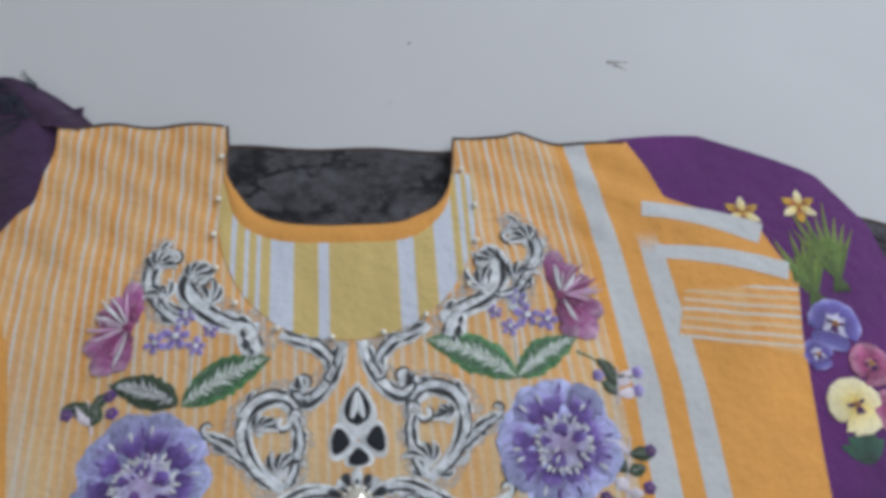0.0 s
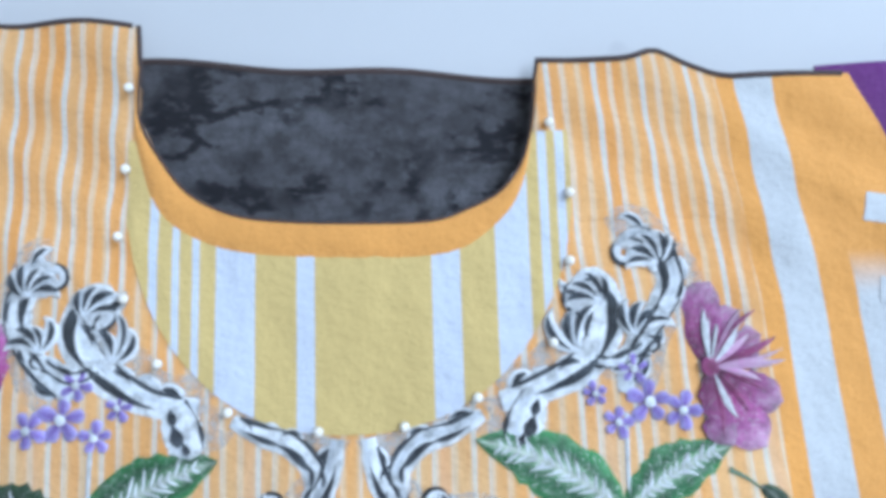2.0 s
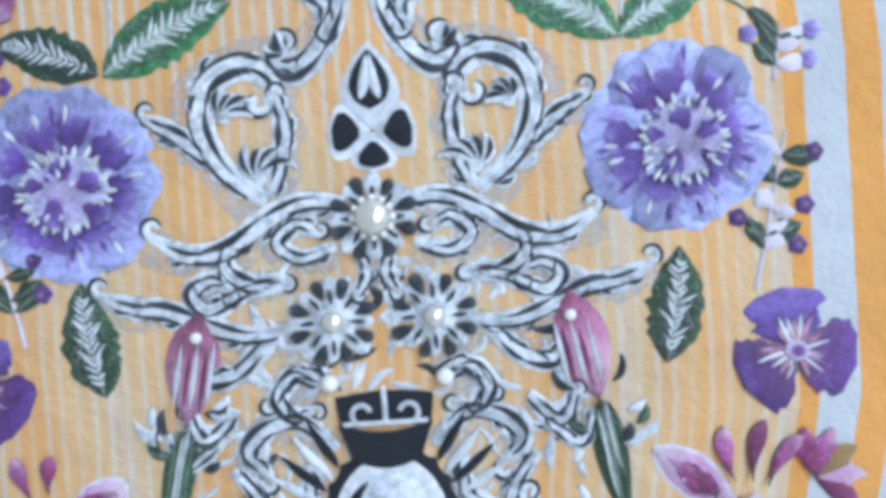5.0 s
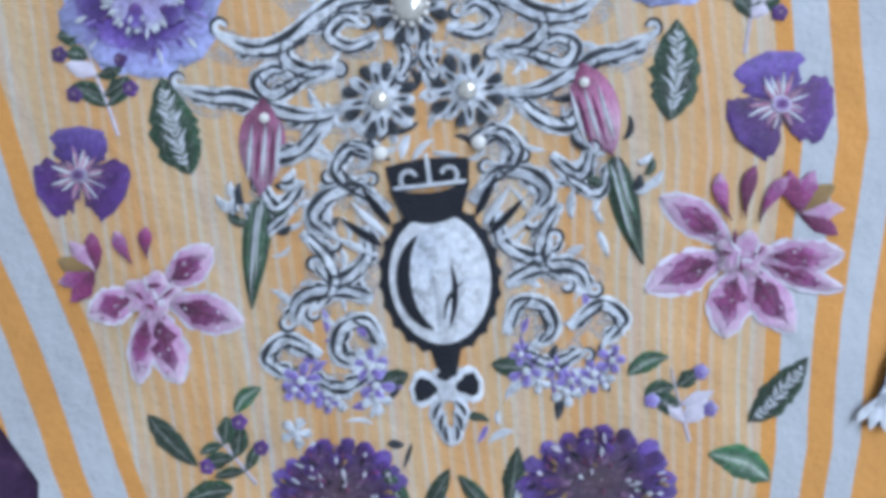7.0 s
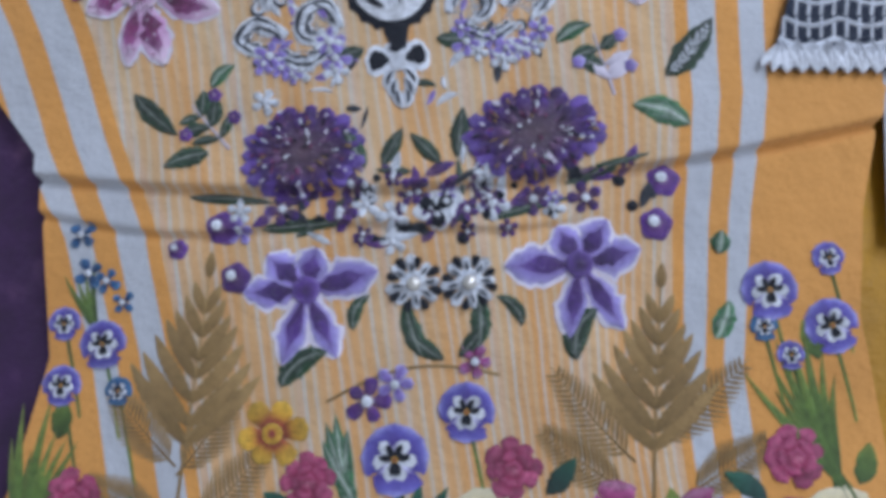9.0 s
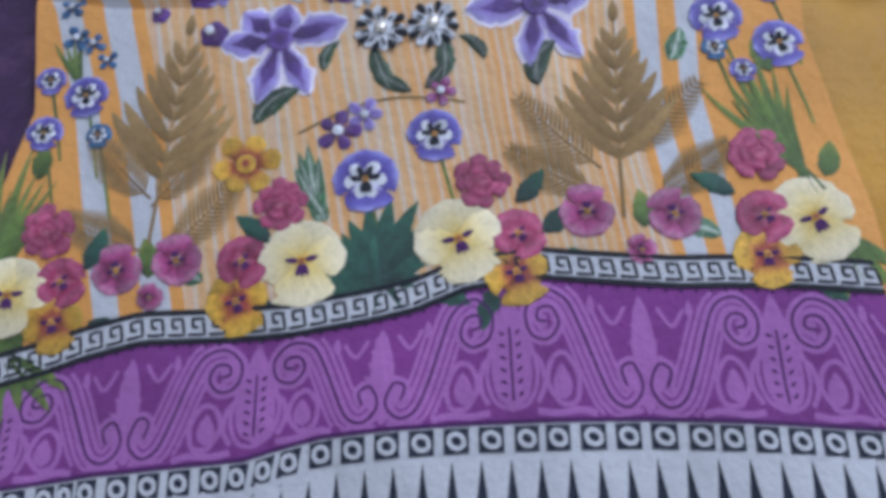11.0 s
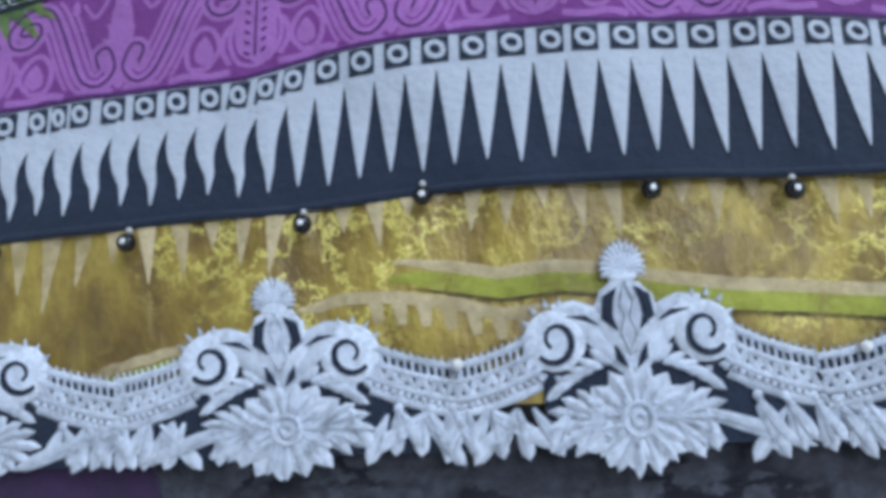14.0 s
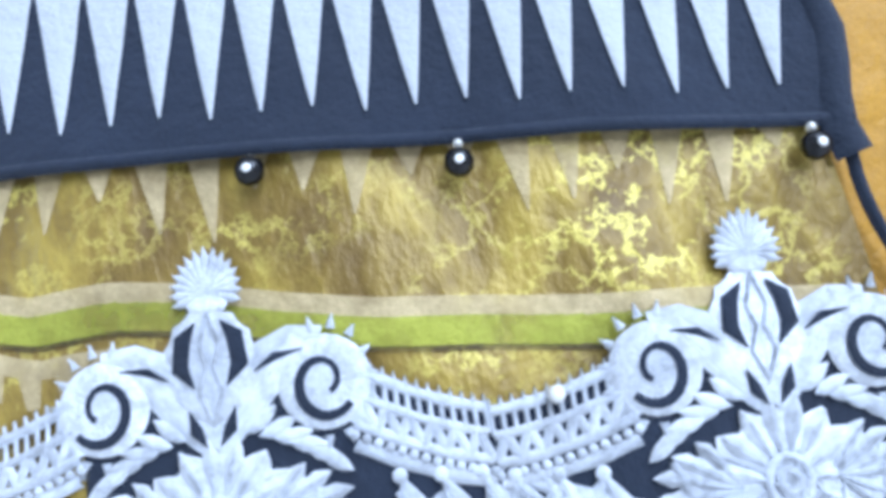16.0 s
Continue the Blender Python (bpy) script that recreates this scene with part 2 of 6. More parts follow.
M = {
    "shirt": striped_cotton(), "yoke": yoke_cotton(), "dark": dark_print(), "violet": violet_print(), "organza": organza(),
    "orange": cloth("orange_cotton", ORANGE), "white_cotton": cloth("white_cotton", WHITE, 0.1), "navy": cloth("navy_cotton", NAVY, 0.25),
    "mustard": cloth("mustard_silk", (0.58, 0.29, 0.008), 0.25, 0.55, 0.05), "purple": cloth("purple_cotton", (0.225, 0.045, 0.265), 0.25),
    "lilac_line": cloth("lilac_line", (0.40, 0.150, 0.46), 0.2), "sleeve_violet": cloth("sleeve_violet", (0.115, 0.018, 0.165), 0.3), "outline": thread("outline_thread", [(0, (0.66, 0.60, 0.72)), (1, (0.74, 0.70, 0.80))], None, 0.5, 0.7, 1.0, low=0.86, mottle=0.85), "maroon": thread("maroon_thread", [(0, (0.16, 0.02, 0.09)), (0.6, (0.26, 0.03, 0.15)), (1, (0.40, 0.10, 0.28))]), "violet_core": thread("violet_core_thread", [(0, (0.06, 0.02, 0.12)), (0.6, (0.10, 0.04, 0.26)), (1, (0.20, 0.12, 0.44))]), "plum_line": cloth("plum_line", (0.07, 0.012, 0.11), 0.15),
    "black": cloth("black_thread", (0.008, 0.011, 0.02), 0.2), "edge": cloth("overlock_thread", (0.06, 0.04, 0.04), 0.2),
    "lace": thread("lace_thread", [(0, (0.68, 0.72, 0.80)), (1, (0.78, 0.81, 0.87))], None, 0.5, 0.7, speck_at=1.0, low=0.80, mottle=0.72),
    "cream": veiled("veiled_cream", (0.76, 0.60, 0.32), 0.42, 0.90, 45), "lime": veiled("veiled_lime", (0.46, 0.47, 0.05), 0.40, 0.92, 45), "veiled_dark": veiled("veiled_dark", (0.10, 0.07, 0.02)), "net": veiled("embroidery_net", (0.60, 0.61, 0.64), 0.05, 0.55, 150),
    "scroll": thread("scroll_thread", [(0, (0.56, 0.61, 0.70)), (0.3, (0.70, 0.74, 0.81)), (0.75, (0.60, 0.64, 0.72)), (1, (0.72, 0.75, 0.80))],
                     ([(0.0, (0.74, 0.76, 0.80)), (0.22, (0.64, 0.68, 0.75)), (0.34, (0.44, 0.49, 0.58)), (0.46, (0.70, 0.74, 0.81)), (1.0, (0.74, 0.76, 0.80))], 0.6), 0.5, low=0.86, mottle=0.5),
    "scroll_dark": thread("scroll_dark_thread", [(0, (0.05, 0.065, 0.09)), (0.5, (0.016, 0.022, 0.036)), (1, (0.09, 0.11, 0.14))], None, 0.6, speck_at=0.68),
    "leaf": thread("leaf_thread", [(0, (0.05, 0.20, 0.07)), (0.5, (0.03, 0.20, 0.06)), (1, (0.05, 0.30, 0.07))],
                   ([(0.0, (0.04, 0.28, 0.07)), (0.25, (0.015, 0.09, 0.035)), (0.38, (0.16, 0.30, 0.17)), (0.5, (0.68, 0.72, 0.68)), (0.62, (0.16, 0.30, 0.17)), (0.75, (0.012, 0.07, 0.03)), (1.0, (0.04, 0.22, 0.06))], 0.85), 0.5, 0.6, 0.56),
    "leaf_dark": thread("dark_leaf_thread", [(0, (0.012, 0.04, 0.02)), (1, (0.02, 0.09, 0.03))],
                        ([(0.0, (0.02, 0.10, 0.03)), (0.42, (0.008, 0.03, 0.015)), (0.5, (0.45, 0.50, 0.44)), (0.58, (0.008, 0.03, 0.015)), (1.0, (0.02, 0.08, 0.03))], 0.8), 0.5, 0.6, 0.58),
    "peony": thread("peony_thread", [(0, (0.17, 0.06, 0.30)), (0.4, (0.11, 0.05, 0.32)), (0.75, (0.20, 0.12, 0.50)), (1, (0.34, 0.28, 0.70))], None, 0.8, 0.6, 0.66),
    "peony_rim": thread("peony_rim_thread", [(0, (0.26, 0.17, 0.55)), (0.35, (0.33, 0.27, 0.68)), (0.6, (0.40, 0.40, 0.80)), (1, (0.47, 0.52, 0.88))], None, 0.5, 0.6, 0.63),
    "peony_heart": thread("peony_heart_thread", [(0, (0.48, 0.38, 0.66)), (0.6, (0.46, 0.42, 0.74)), (1, (0.62, 0.60, 0.82))], None, 0.6, 0.6, 0.60),
    "peony_core": thread("peony_core_thread", [(0, (0.12, 0.04, 0.20)), (0.45, (0.22, 0.09, 0.34)), (0.75, (0.60, 0.52, 0.78)), (1, (0.70, 0.62, 0.84))]),
    "purple_bloom": thread("purple_bloom_thread", [(0, (0.30, 0.16, 0.30)), (0.35, (0.09, 0.03, 0.12)), (0.75, (0.07, 0.02, 0.18)), (1, (0.16, 0.06, 0.42))]),
    "bright_violet": thread("bright_violet_thread", [(0, (0.07, 0.03, 0.16)), (0.5, (0.15, 0.07, 0.40)), (1, (0.24, 0.15, 0.56))], None, 0.6),
    "bloom_heart": thread("bloom_heart_thread", [(0, (0.10, 0.05, 0.08)), (0.6, (0.07, 0.03, 0.09)), (1, (0.06, 0.02, 0.12))], None, 0.8, 0.6, 0.60),
    "iris": thread("iris_thread", [(0, (0.46, 0.36, 0.44)), (0.3, (0.14, 0.05, 0.22)), (0.7, (0.11, 0.03, 0.24)), (1, (0.16, 0.06, 0.38))]),
    "blue_iris": thread("blue_iris_thread", [(0, (0.22, 0.10, 0.30)), (0.35, (0.22, 0.13, 0.46)), (0.7, (0.32, 0.26, 0.68)), (1, (0.50, 0.48, 0.84))],
                        ([(0.0, (0.60, 0.58, 0.88)), (0.2, (0.36, 0.30, 0.70)), (0.5, (0.15, 0.07, 0.36)), (0.8, (0.36, 0.30, 0.70)), (1.0, (0.60, 0.58, 0.88))], 0.6), low=0.82, mottle=0.75),
    "lily": thread("lily_thread", [(0, (0.62, 0.45, 0.58)), (0.35, (0.28, 0.04, 0.18)), (0.7, (0.42, 0.12, 0.32)), (1, (0.68, 0.54, 0.66))],
                   ([(0.0, (0.72, 0.60, 0.72)), (0.22, (0.50, 0.20, 0.42)), (0.5, (0.16, 0.02, 0.08)), (0.78, (0.50, 0.20, 0.42)), (1.0, (0.72, 0.60, 0.72))], 0.65), 0.6),
    "lily_pale": thread("lily_pale_thread", [(0, (0.62, 0.46, 0.62)), (0.4, (0.56, 0.28, 0.52)), (0.8, (0.64, 0.44, 0.62)), (1, (0.74, 0.62, 0.72))], None, 0.7, 0.6, 0.60, low=0.82, mottle=0.8),
    "magenta": thread("magenta_thread", [(0, (0.14, 0.02, 0.10)), (0.35, (0.32, 0.03, 0.20)), (0.7, (0.44, 0.10, 0.36)), (1, (0.64, 0.40, 0.60))], None, 0.7, 0.6, 0.57),
    "pink": thread("pink_thread", [(0, (0.30, 0.06, 0.16)), (0.4, (0.60, 0.22, 0.42)), (0.75, (0.66, 0.42, 0.55)), (1, (0.36, 0.10, 0.26))]),
    "fern": thread("fern_print", [(0, (0.24, 0.15, 0.05)), (0.6, (0.33, 0.21, 0.08)), (1, (0.42, 0.28, 0.11))], None, 0.3, 0.8, speck_at=1.0, low=0.82, mottle=0.8),
    "pansy_blue": thread("pansy_blue_print", [(0, (0.66, 0.66, 0.80)), (0.28, (0.58, 0.56, 0.80)), (0.40, (0.07, 0.04, 0.26)), (0.78, (0.13, 0.11, 0.46)), (1, (0.40, 0.40, 0.80))], None, 0.2, speck_at=1.0, low=0.8, mottle=0.8),
    "pansy_yellow": thread("pansy_yellow_print", [(0, (0.70, 0.42, 0.06)), (0.22, (0.76, 0.60, 0.20)), (0.6, (0.82, 0.72, 0.42)), (1, (0.84, 0.77, 0.56))], None, 0.25, speck_at=1.0, low=0.8, mottle=0.88),
    "pansy_gold": thread("pansy_gold_print", [(0, (0.30, 0.02, 0.06)), (0.3, (0.45, 0.10, 0.04)), (0.55, (0.78, 0.42, 0.04)), (1, (0.80, 0.50, 0.06))], None, 0.25, speck_at=1.0),
    "pansy_pink": thread("pansy_pink_print", [(0, (0.66, 0.46, 0.46)), (0.25, (0.30, 0.02, 0.13)), (0.6, (0.52, 0.10, 0.30)), (0.85, (0.60, 0.26, 0.42)), (1, (0.46, 0.08, 0.26))], None, 0.4, speck_at=1.0),
    "rose": thread("rose_print", [(0, (0.62, 0.20, 0.30)), (0.4, (0.36, 0.02, 0.10)), (0.7, (0.56, 0.12, 0.24)), (1, (0.45, 0.04, 0.16))], None, 0.35, speck_at=1.0),
    "blue_small": thread("blue_small_print", [(0, (0.03, 0.05, 0.10)), (0.5, (0.03, 0.12, 0.32)), (1, (0.10, 0.25, 0.45))], None, 0.3, speck_at=1.0),
    "grass": thread("grass_print", [(0, (0.05, 0.10, 0.02)), (0.6, (0.14, 0.24, 0.04)), (1, (0.28, 0.34, 0.06))], None, 0.3, speck_at=1.0),
    "teal": thread("teal_leaf_print", [(0, (0.012, 0.05, 0.045)), (0.6, (0.02, 0.10, 0.07)), (1, (0.03, 0.16, 0.09))], None, 0.3, speck_at=1.0),
}


def shiny(name, colour, rough, metal=0.0, coat=0.6):
    n = Nodes(name, rough, 0, metal, coat)
    k = n.ramp(n.noise(400, 2), [(0.3, tuple(c * 0.85 for c in colour)), (0.7, colour)])
    return n.done(k)


M["pearl"] = shiny("pearl", (0.86, 0.84, 0.80), 0.18)
M["jet"] = shiny("jet_bead", (0.004, 0.004, 0.006), 0.22, 0.0, 0.0)
M["crystal"] = shiny("crystal_stud", (0.80, 0.78, 0.72), 0.15, 0.5)


def plaster(name, colour, rough=0.8):
    n = Nodes(name, rough)
    k = n.ramp(n.noise(1.5, 5), [(0.3, tuple(c * 0.9 for c in colour)), (0.7, colour)])
    spots = n.ramp(n.noise(26, 2, 0.5), [(0.73, (1, 1, 1)), (0.80, (0.82, 0.82, 0.84))])
    n.bump(n.noise(300, 3), 0.15, 0.0005)
    return n.done(n.mix(1.0, k, spots, "MULTIPLY"))


M["floor"] = plaster("pale_floor", (0.54, 0.555, 0.60), 0.8)
M["wall"] = plaster("wall_paint", (0.72, 0.71, 0.68))

# ---------- shape tools ----------


def smooth(a, b, x):
    k = max(0.0, min(1.0, (x - a) / (b - a)))
    return k * k * (3 - 2 * k)


def table(rows, v):
    """Straight interpolation in rows of (key, value), keys falling or rising."""
    rows = sorted(rows)
    if v <= rows[0][0]:
        return rows[0][1]
    for (a, p), (b, q) in zip(rows, rows[1:]):
        if v <= b:
            return p + (q - p) * (v - a) / (b - a)
    return rows[-1][1]


def fold_line(x):
    return -0.3875 - 0.10 * x + 0.35 * x * x


def relief(x, y):
    """Height of the shirt's cloth: soft waves, two creases at the waist, a drape in the skirt."""
    p = Vector((x * 7, y * 7, 0.3))
    z = 0.0022 * noise.noise(p) + 0.0010 * noise.noise(Vector((x * 34, y * 22, 2.0))) + 0.0005 * noise.noise(Vector((x * 90, y * 60, 5.0)))
    f = y - fold_line(x)
    side = 1 - smooth(0.02, 0.12, x)
    z += 0.0060 * smooth(-0.0012, 0.0012, f) * math.exp(-max(0.0, f) / 0.030) - 0.0035 * math.exp(-((f + 0.002) / 0.003) ** 2)
    g = f + 0.024 + 0.004 * math.sin(x * 30)
    z += side * (0.0040 * smooth(-0.0012, 0.0012, g) * math.exp(-max(0.0, g) / 0.012) - 0.0025 * math.exp(-((g + 0.002) / 0.003) ** 2))
    z += 0.0011 * math.sin((x * 0.75 + y) * 150 + 2 * noise.noise(Vector((x * 9, y * 9, 1)))) * smooth(0.02, 0.09, y) * smooth(0.075, 0.11, abs(x))
    z += 0.0035 * math.tanh((x + 0.075 + 0.5 * (y + 0.68)) / 0.018) * (1 - smooth(-0.62, -0.52, y))
    z += 0.0016 * math.sin((x * 0.9 + y * 0.25) * 75) * (1 - smooth(-0.60, -0.50, y)) * smooth(0.0, 0.12, x + 0.05)
    return z


class Shape:
    """Collects faces, with a uv for each corner point."""

    def __init__(self):
        self.v, self.f, self.t = [], [], []

    def point(self, x, y, z, u=0.0, w=0.0):
        self.v.append((x, y, z))
        self.t.append((u, w))
        return len(self.v) - 1

    def grid(self, rows, closed=False):
        for a, b in zip(rows, rows[1:]):
            n = len(a)
            for i in range(n if closed else n - 1):
                j = (i + 1) % n
                self.f.append((a[i], a[j], b[j], b[i]))

    def strip(self, spine, half, lift=0.0008, base=0.0004, across=5, ground=relief, ruffle=0.0, seed=0):
        """A domed band along a line of (x, y), half(s) wide on each side; its rim sits on the cloth."""
        rows, n = [], len(spine)
        for i, (x, y) in enumerate(spine):
            s = i / (n - 1)
            ax, ay = spine[max(0, i - 1)]
            bx, by = spine[min(n - 1, i + 1)]
            d = math.hypot(bx - ax, by - ay) or 1e-9
            nx, ny = -(by - ay) / d, (bx - ax) / d
            h = half(s)
            row = []
            for k in range(across):
                w = k / (across - 1)
                o = (2 * w - 1) * h
                if ruffle and k in (0, across - 1):
                    o *= 1 + ruffle * noise.noise(Vector((s * 17 + seed, w * 4, seed * 1.7)))
                px, py = x + nx * o, y + ny * o
                row.append(self.point(px, py, ground(px, py) + base + 0.5 * lift * (1 - (2 * w - 1) ** 2) - (min(0.0006, lift) if k in (0, across - 1) else 0), s, w))
            rows.append(row)
        self.grid(rows)
        return self

    def disc(self, cx, cy, rx, ry=None, turn=0.0, lift=0.0008, base=0.0004, rings=(0.35, 0.7, 0.93, 1.0), n=20, wobble=0.0, lobes=0, ground=relief):
        """A domed disc; lobes and wobble shape its rim."""
        ry = ry or rx
        c, s_ = math.cos(turn), math.sin(turn)
        mid = self.point(cx, cy, ground(cx, cy) + base + 0.5 * lift, 0, 0)
        last = None
        for r in rings:
            row = []
            for i in range(n):
                a = 2 * math.pi * i / n
                k = r * (1 + wobble * math.cos(lobes * a))
                px, py = rx * k * math.cos(a), ry * k * math.sin(a)
                px, py = cx + c * px - s_ * py, cy + s_ * px + c * py
                row.append(self.point(px, py, ground(px, py) + base + 0.5 * lift * (1 - r ** 3) - (min(0.0006, lift) if r == rings[-1] else 0), r, i / n))
            if last is None:
                for i in range(n):
                    self.f.append((mid, row[i], row[(i + 1) % n]))
            else:
                self.grid([last, row], True)
            last = row
        return self

    def patch(self, nu, nv, place, uv=None, ground=relief, base=0.0, thick=0.0012):
        """A sheet of cloth over u, v in 0..1, with an underside and closed rims."""
        for under in (False, True):
            rows = []
            for j in range(nv + 1):
                row = []
                for i in range(nu + 1):
                    x, y = place(i / nu, j / nv)
                    uu = uv(x, y) if uv else (i / nu, j / nv)
                    row.append(self.point(x, y, ground(x, y) + base - (thick if under else 0), *uu))
                rows.append(row)
            if under:
                low = rows
                self.grid([r[::-1] for r in rows])
            else:
                top = rows
                self.grid(rows)
        rim = lambda g: g[0] + [r[-1] for r in g[1:]] + g[-1][-2::-1] + [r[0] for r in g[-2:0:-1]]
        twin = lambda ids: [self.point(*self.v[i], *self.t[i]) for i in ids]
        self.grid([twin(rim(low)), twin(rim(top))], True)
        return self

    def ball(self, x, y, z, r, squash=1.0):
        rows = []
        for j in range(1, 6):
            a = math.pi * j / 6
            rows.append([self.point(x + r * math.sin(a) * math.cos(b * math.pi / 5), y + r * math.sin(a) * math.sin(b * math.pi / 5), z + r * squash * math.cos(a)) for b in range(10)])
        self.grid(rows, True)
        a, b = self.point(x, y, z + r * squash), self.point(x, y, z - r * squash)
        for i in range(10):
            self.f.append((a, rows[0][(i + 1) % 10], rows[0][i]))
            self.f.append((b, rows[-1][i], rows[-1][(i + 1) % 10]))
        return self


def thing(name, label, category, group="", kind="", at=(0, 0, 0)):
    ob = new(name)
    ob.empty_display_size = 0.02
    ob.location = at
    return tagged(ob, label, category, group, kind)


def part(name, shape, material, parent=None, label=""):
    me = bpy.data.meshes.new(name)
    me.from_pydata(shape.v, [], shape.f)
    lay = me.uv_layers.new(name="uv")
    idx = np.empty(len(me.loops), int)
    me.loops.foreach_get("vertex_index", idx)
    lay.data.foreach_set("uv", np.array(shape.t, float)[idx].ravel())
    me.polygons.foreach_set("use_smooth", [True] * len(me.polygons))
    bm = bmesh.new()
    bm.from_mesh(me)
    bmesh.ops.recalc_face_normals(bm, faces=bm.faces)
    bm.to_mesh(me)
    bm.free()
    me.materials.append(material)
    ob = new(name, me)
    if parent:
        ob.parent = parent
    if label:
        ob["label"] = label
    return ob


def bend(x, y, heading, length, k0=0.0, k1=0.0, n=14):
    """A line from (x, y) at a heading in degrees whose turning runs from k0 to k1 degrees over its length."""
    pts, a = [(x, y)], radians(heading)
    for i in range(n):
        a += radians(k0 + (k1 - k0) * i / n) / n
        x, y = x + math.cos(a) * length / n, y + math.sin(a) * length / n
        pts.append((x, y))
    return pts


def leaf_half(w, at=0.4):
    return lambda s: w * (math.sin(math.pi * s ** (math.log(0.5) / math.log(at))) ** 0.8 if 0 < s < 1 else 0) + 0.0001


def petal_half(w):
    """Narrow at the root, broad and round near the tip."""
    return lambda s: w * (0.18 + 0.82 * math.sin(math.pi / 2 * min(1, s * 1.5))) * (1 if s < 0.72 else math.sqrt(max(0.0, 1 - ((s - 0.72) / 0.28) ** 2))) + 0.0001


def taper(w, tip=0.15):
    return lambda s: w * (1 - (1 - tip) * s)

def curve_on(points, n=22):
    """A smooth line through a few knots."""
    out = []
    for i in range(n + 1):
        t = i / n * (len(points) - 1)
        j = min(int(t), len(points) - 2)
        f = t - j
        p0, p1, p2, p3 = points[max(0, j - 1)], points[j], points[j + 1], points[min(len(points) - 1, j + 2)]
        out.append(tuple(0.5 * (2 * b + (c - a) * f + (2 * a - 5 * b + 4 * c - d) * f * f + (3 * b - a - 3 * c + d) * f ** 3) for a, b, c, d in zip(p0, p1, p2, p3)))
    return out


def beside(line, off):
    """The line moved sideways by off(s)."""
    out, n = [], len(line)
    for i, (x, y) in enumerate(line):
        (ax, ay), (bx, by) = line[max(0, i - 1)], line[min(n - 1, i + 1)]
        d = math.hypot(bx - ax, by - ay) or 1e-9
        o = off(i / (n - 1))
        out.append((x - (by - ay) / d * o, y + (bx - ax) / d * o))
    return out


# ---------- the room ----------


def slab(name, x0, x1, y0, y1, z0, z1, material):
    s = Shape()
    p = [s.point(x, y, z) for z in (z0, z1) for x, y in ((x0, y0), (x1, y0), (x1, y1), (x0, y1))]
    s.f += [(3, 2, 1, 0), (4, 5, 6, 7), (0, 1, 5, 4), (1, 2, 6, 5), (2, 3, 7, 6), (3, 0, 4, 7)]
    ob = part(name, s, material)
    for f in ob.data.polygons:
        f.use_smooth = False
    return tagged(ob, kind="structure")


GROUND = -0.0135
tagged(slab("floor", -2, 2, -2, 2, -0.1, GROUND, M["floor"]), "pale grey plain floor with faint marks", "floor")
slab("wall_north", -2, 2, 2, 2.1, -0.1, 2.6, M["wall"])
slab("wall_south", -2, 2, -2.1, -2, -0.1, 2.6, M["wall"])
slab("wall_east", 2, 2.1, -2, 2, -0.1, 2.6, M["wall"])
slab("wall_west", -2.1, -2, -2, 2, -0.1, 2.6, M["wall"])
slab("ceiling", -2, 2, -2, 2, 2.6, 2.7, M["wall"])


def flat(level, amp=0.0015, scale=8):
    return lambda x, y: level + amp * noise.noise(Vector((x * scale, y * scale, level * 100)))


def mark(x, y, length, heading):
    s = Shape().strip(bend(x, y, heading, length, 30, -40, 6), taper(0.0012), 0.0002, 0.0002, 3, lambda x, y: GROUND)
    tagged(part("floor_scuff", s, M["edge"]), "thin dark scuff mark on the pale floor", "scuff", "scuffs", "structure")


mark(0.229, 0.246, 0.02, -10)
mark(0.052, 0.275, 0.004, 0)
mark(0.235, 0.243, 0.012, -35)

# ---------- cloths under the shirt ----------
under = thing("printed_cloth", "dark grey printed lawn cloth spread under the shirt", "cloth")
s = Shape().patch(60, 90, lambda u, v: (-0.215 + 0.72 * u + 0.004 * math.sin(v * 40), -1.25 + (1.413 - 0.07 * (-0.215 + 0.72 * u) - 0.42 * max(0, 0.72 * u - 0.38) ** 1.4 + 0.0015 * math.sin(u * 44)) * v), None, flat(-0.0112, 0.0008, 14))
part("sheet", s, M["dark"], under)

part("sheet_hem", Shape().strip([(-0.215 + 0.72 * i / 60, 0.163 - 0.07 * (-0.215 + 0.72 * i / 60) - 0.42 * max(0, 0.72 * i / 60 - 0.38) ** 1.4 + 0.0015 * math.sin(i / 60 * 44)) for i in range(61)], lambda s: 0.0016, 0.001, 0.0006, 4, flat(-0.0112, 0.0008, 14)), M["edge"], under)

scarf = thing("purple_scarf", "deep purple scarf lying in folds beside the shirt", "scarf")
sc_ground = lambda x, y: -0.0098 + (0.0012 + 0.006 * smooth(-0.235, -0.30, x)) * (0.5 + 0.5 * math.sin(x * 110 + math.sin(y * 9) * 1.6)) + 0.0008 * noise.noise(Vector((x * 20, y * 12, 4)))
s = Shape().patch(40, 90, lambda u, v: (-0.62 + (0.42 + 0.02 * math.sin(v * 7)) * u, -1.25 + 0.98 * v), None, sc_ground)
part("folds", s, M["violet"], scarf)

silk = thing("mustard_silk", "mustard yellow silk cloth lying under the shirt", "cloth")
mu_ground = lambda x, y: -0.0092 + (0.001 + 0.006 * smooth(0.22, 0.29, x)) * (0.5 + 0.5 * math.sin(x * 75 + y * 8)) + 0.0008 * noise.noise(Vector((x * 16, y * 16, 9)))
s = Shape().patch(40, 70, lambda u, v: (0.17 + 0.42 * u, -1.1 + (0.76 - 0.05 * u) * v), None, mu_ground)
part("folds", s, M["mustard"], silk)

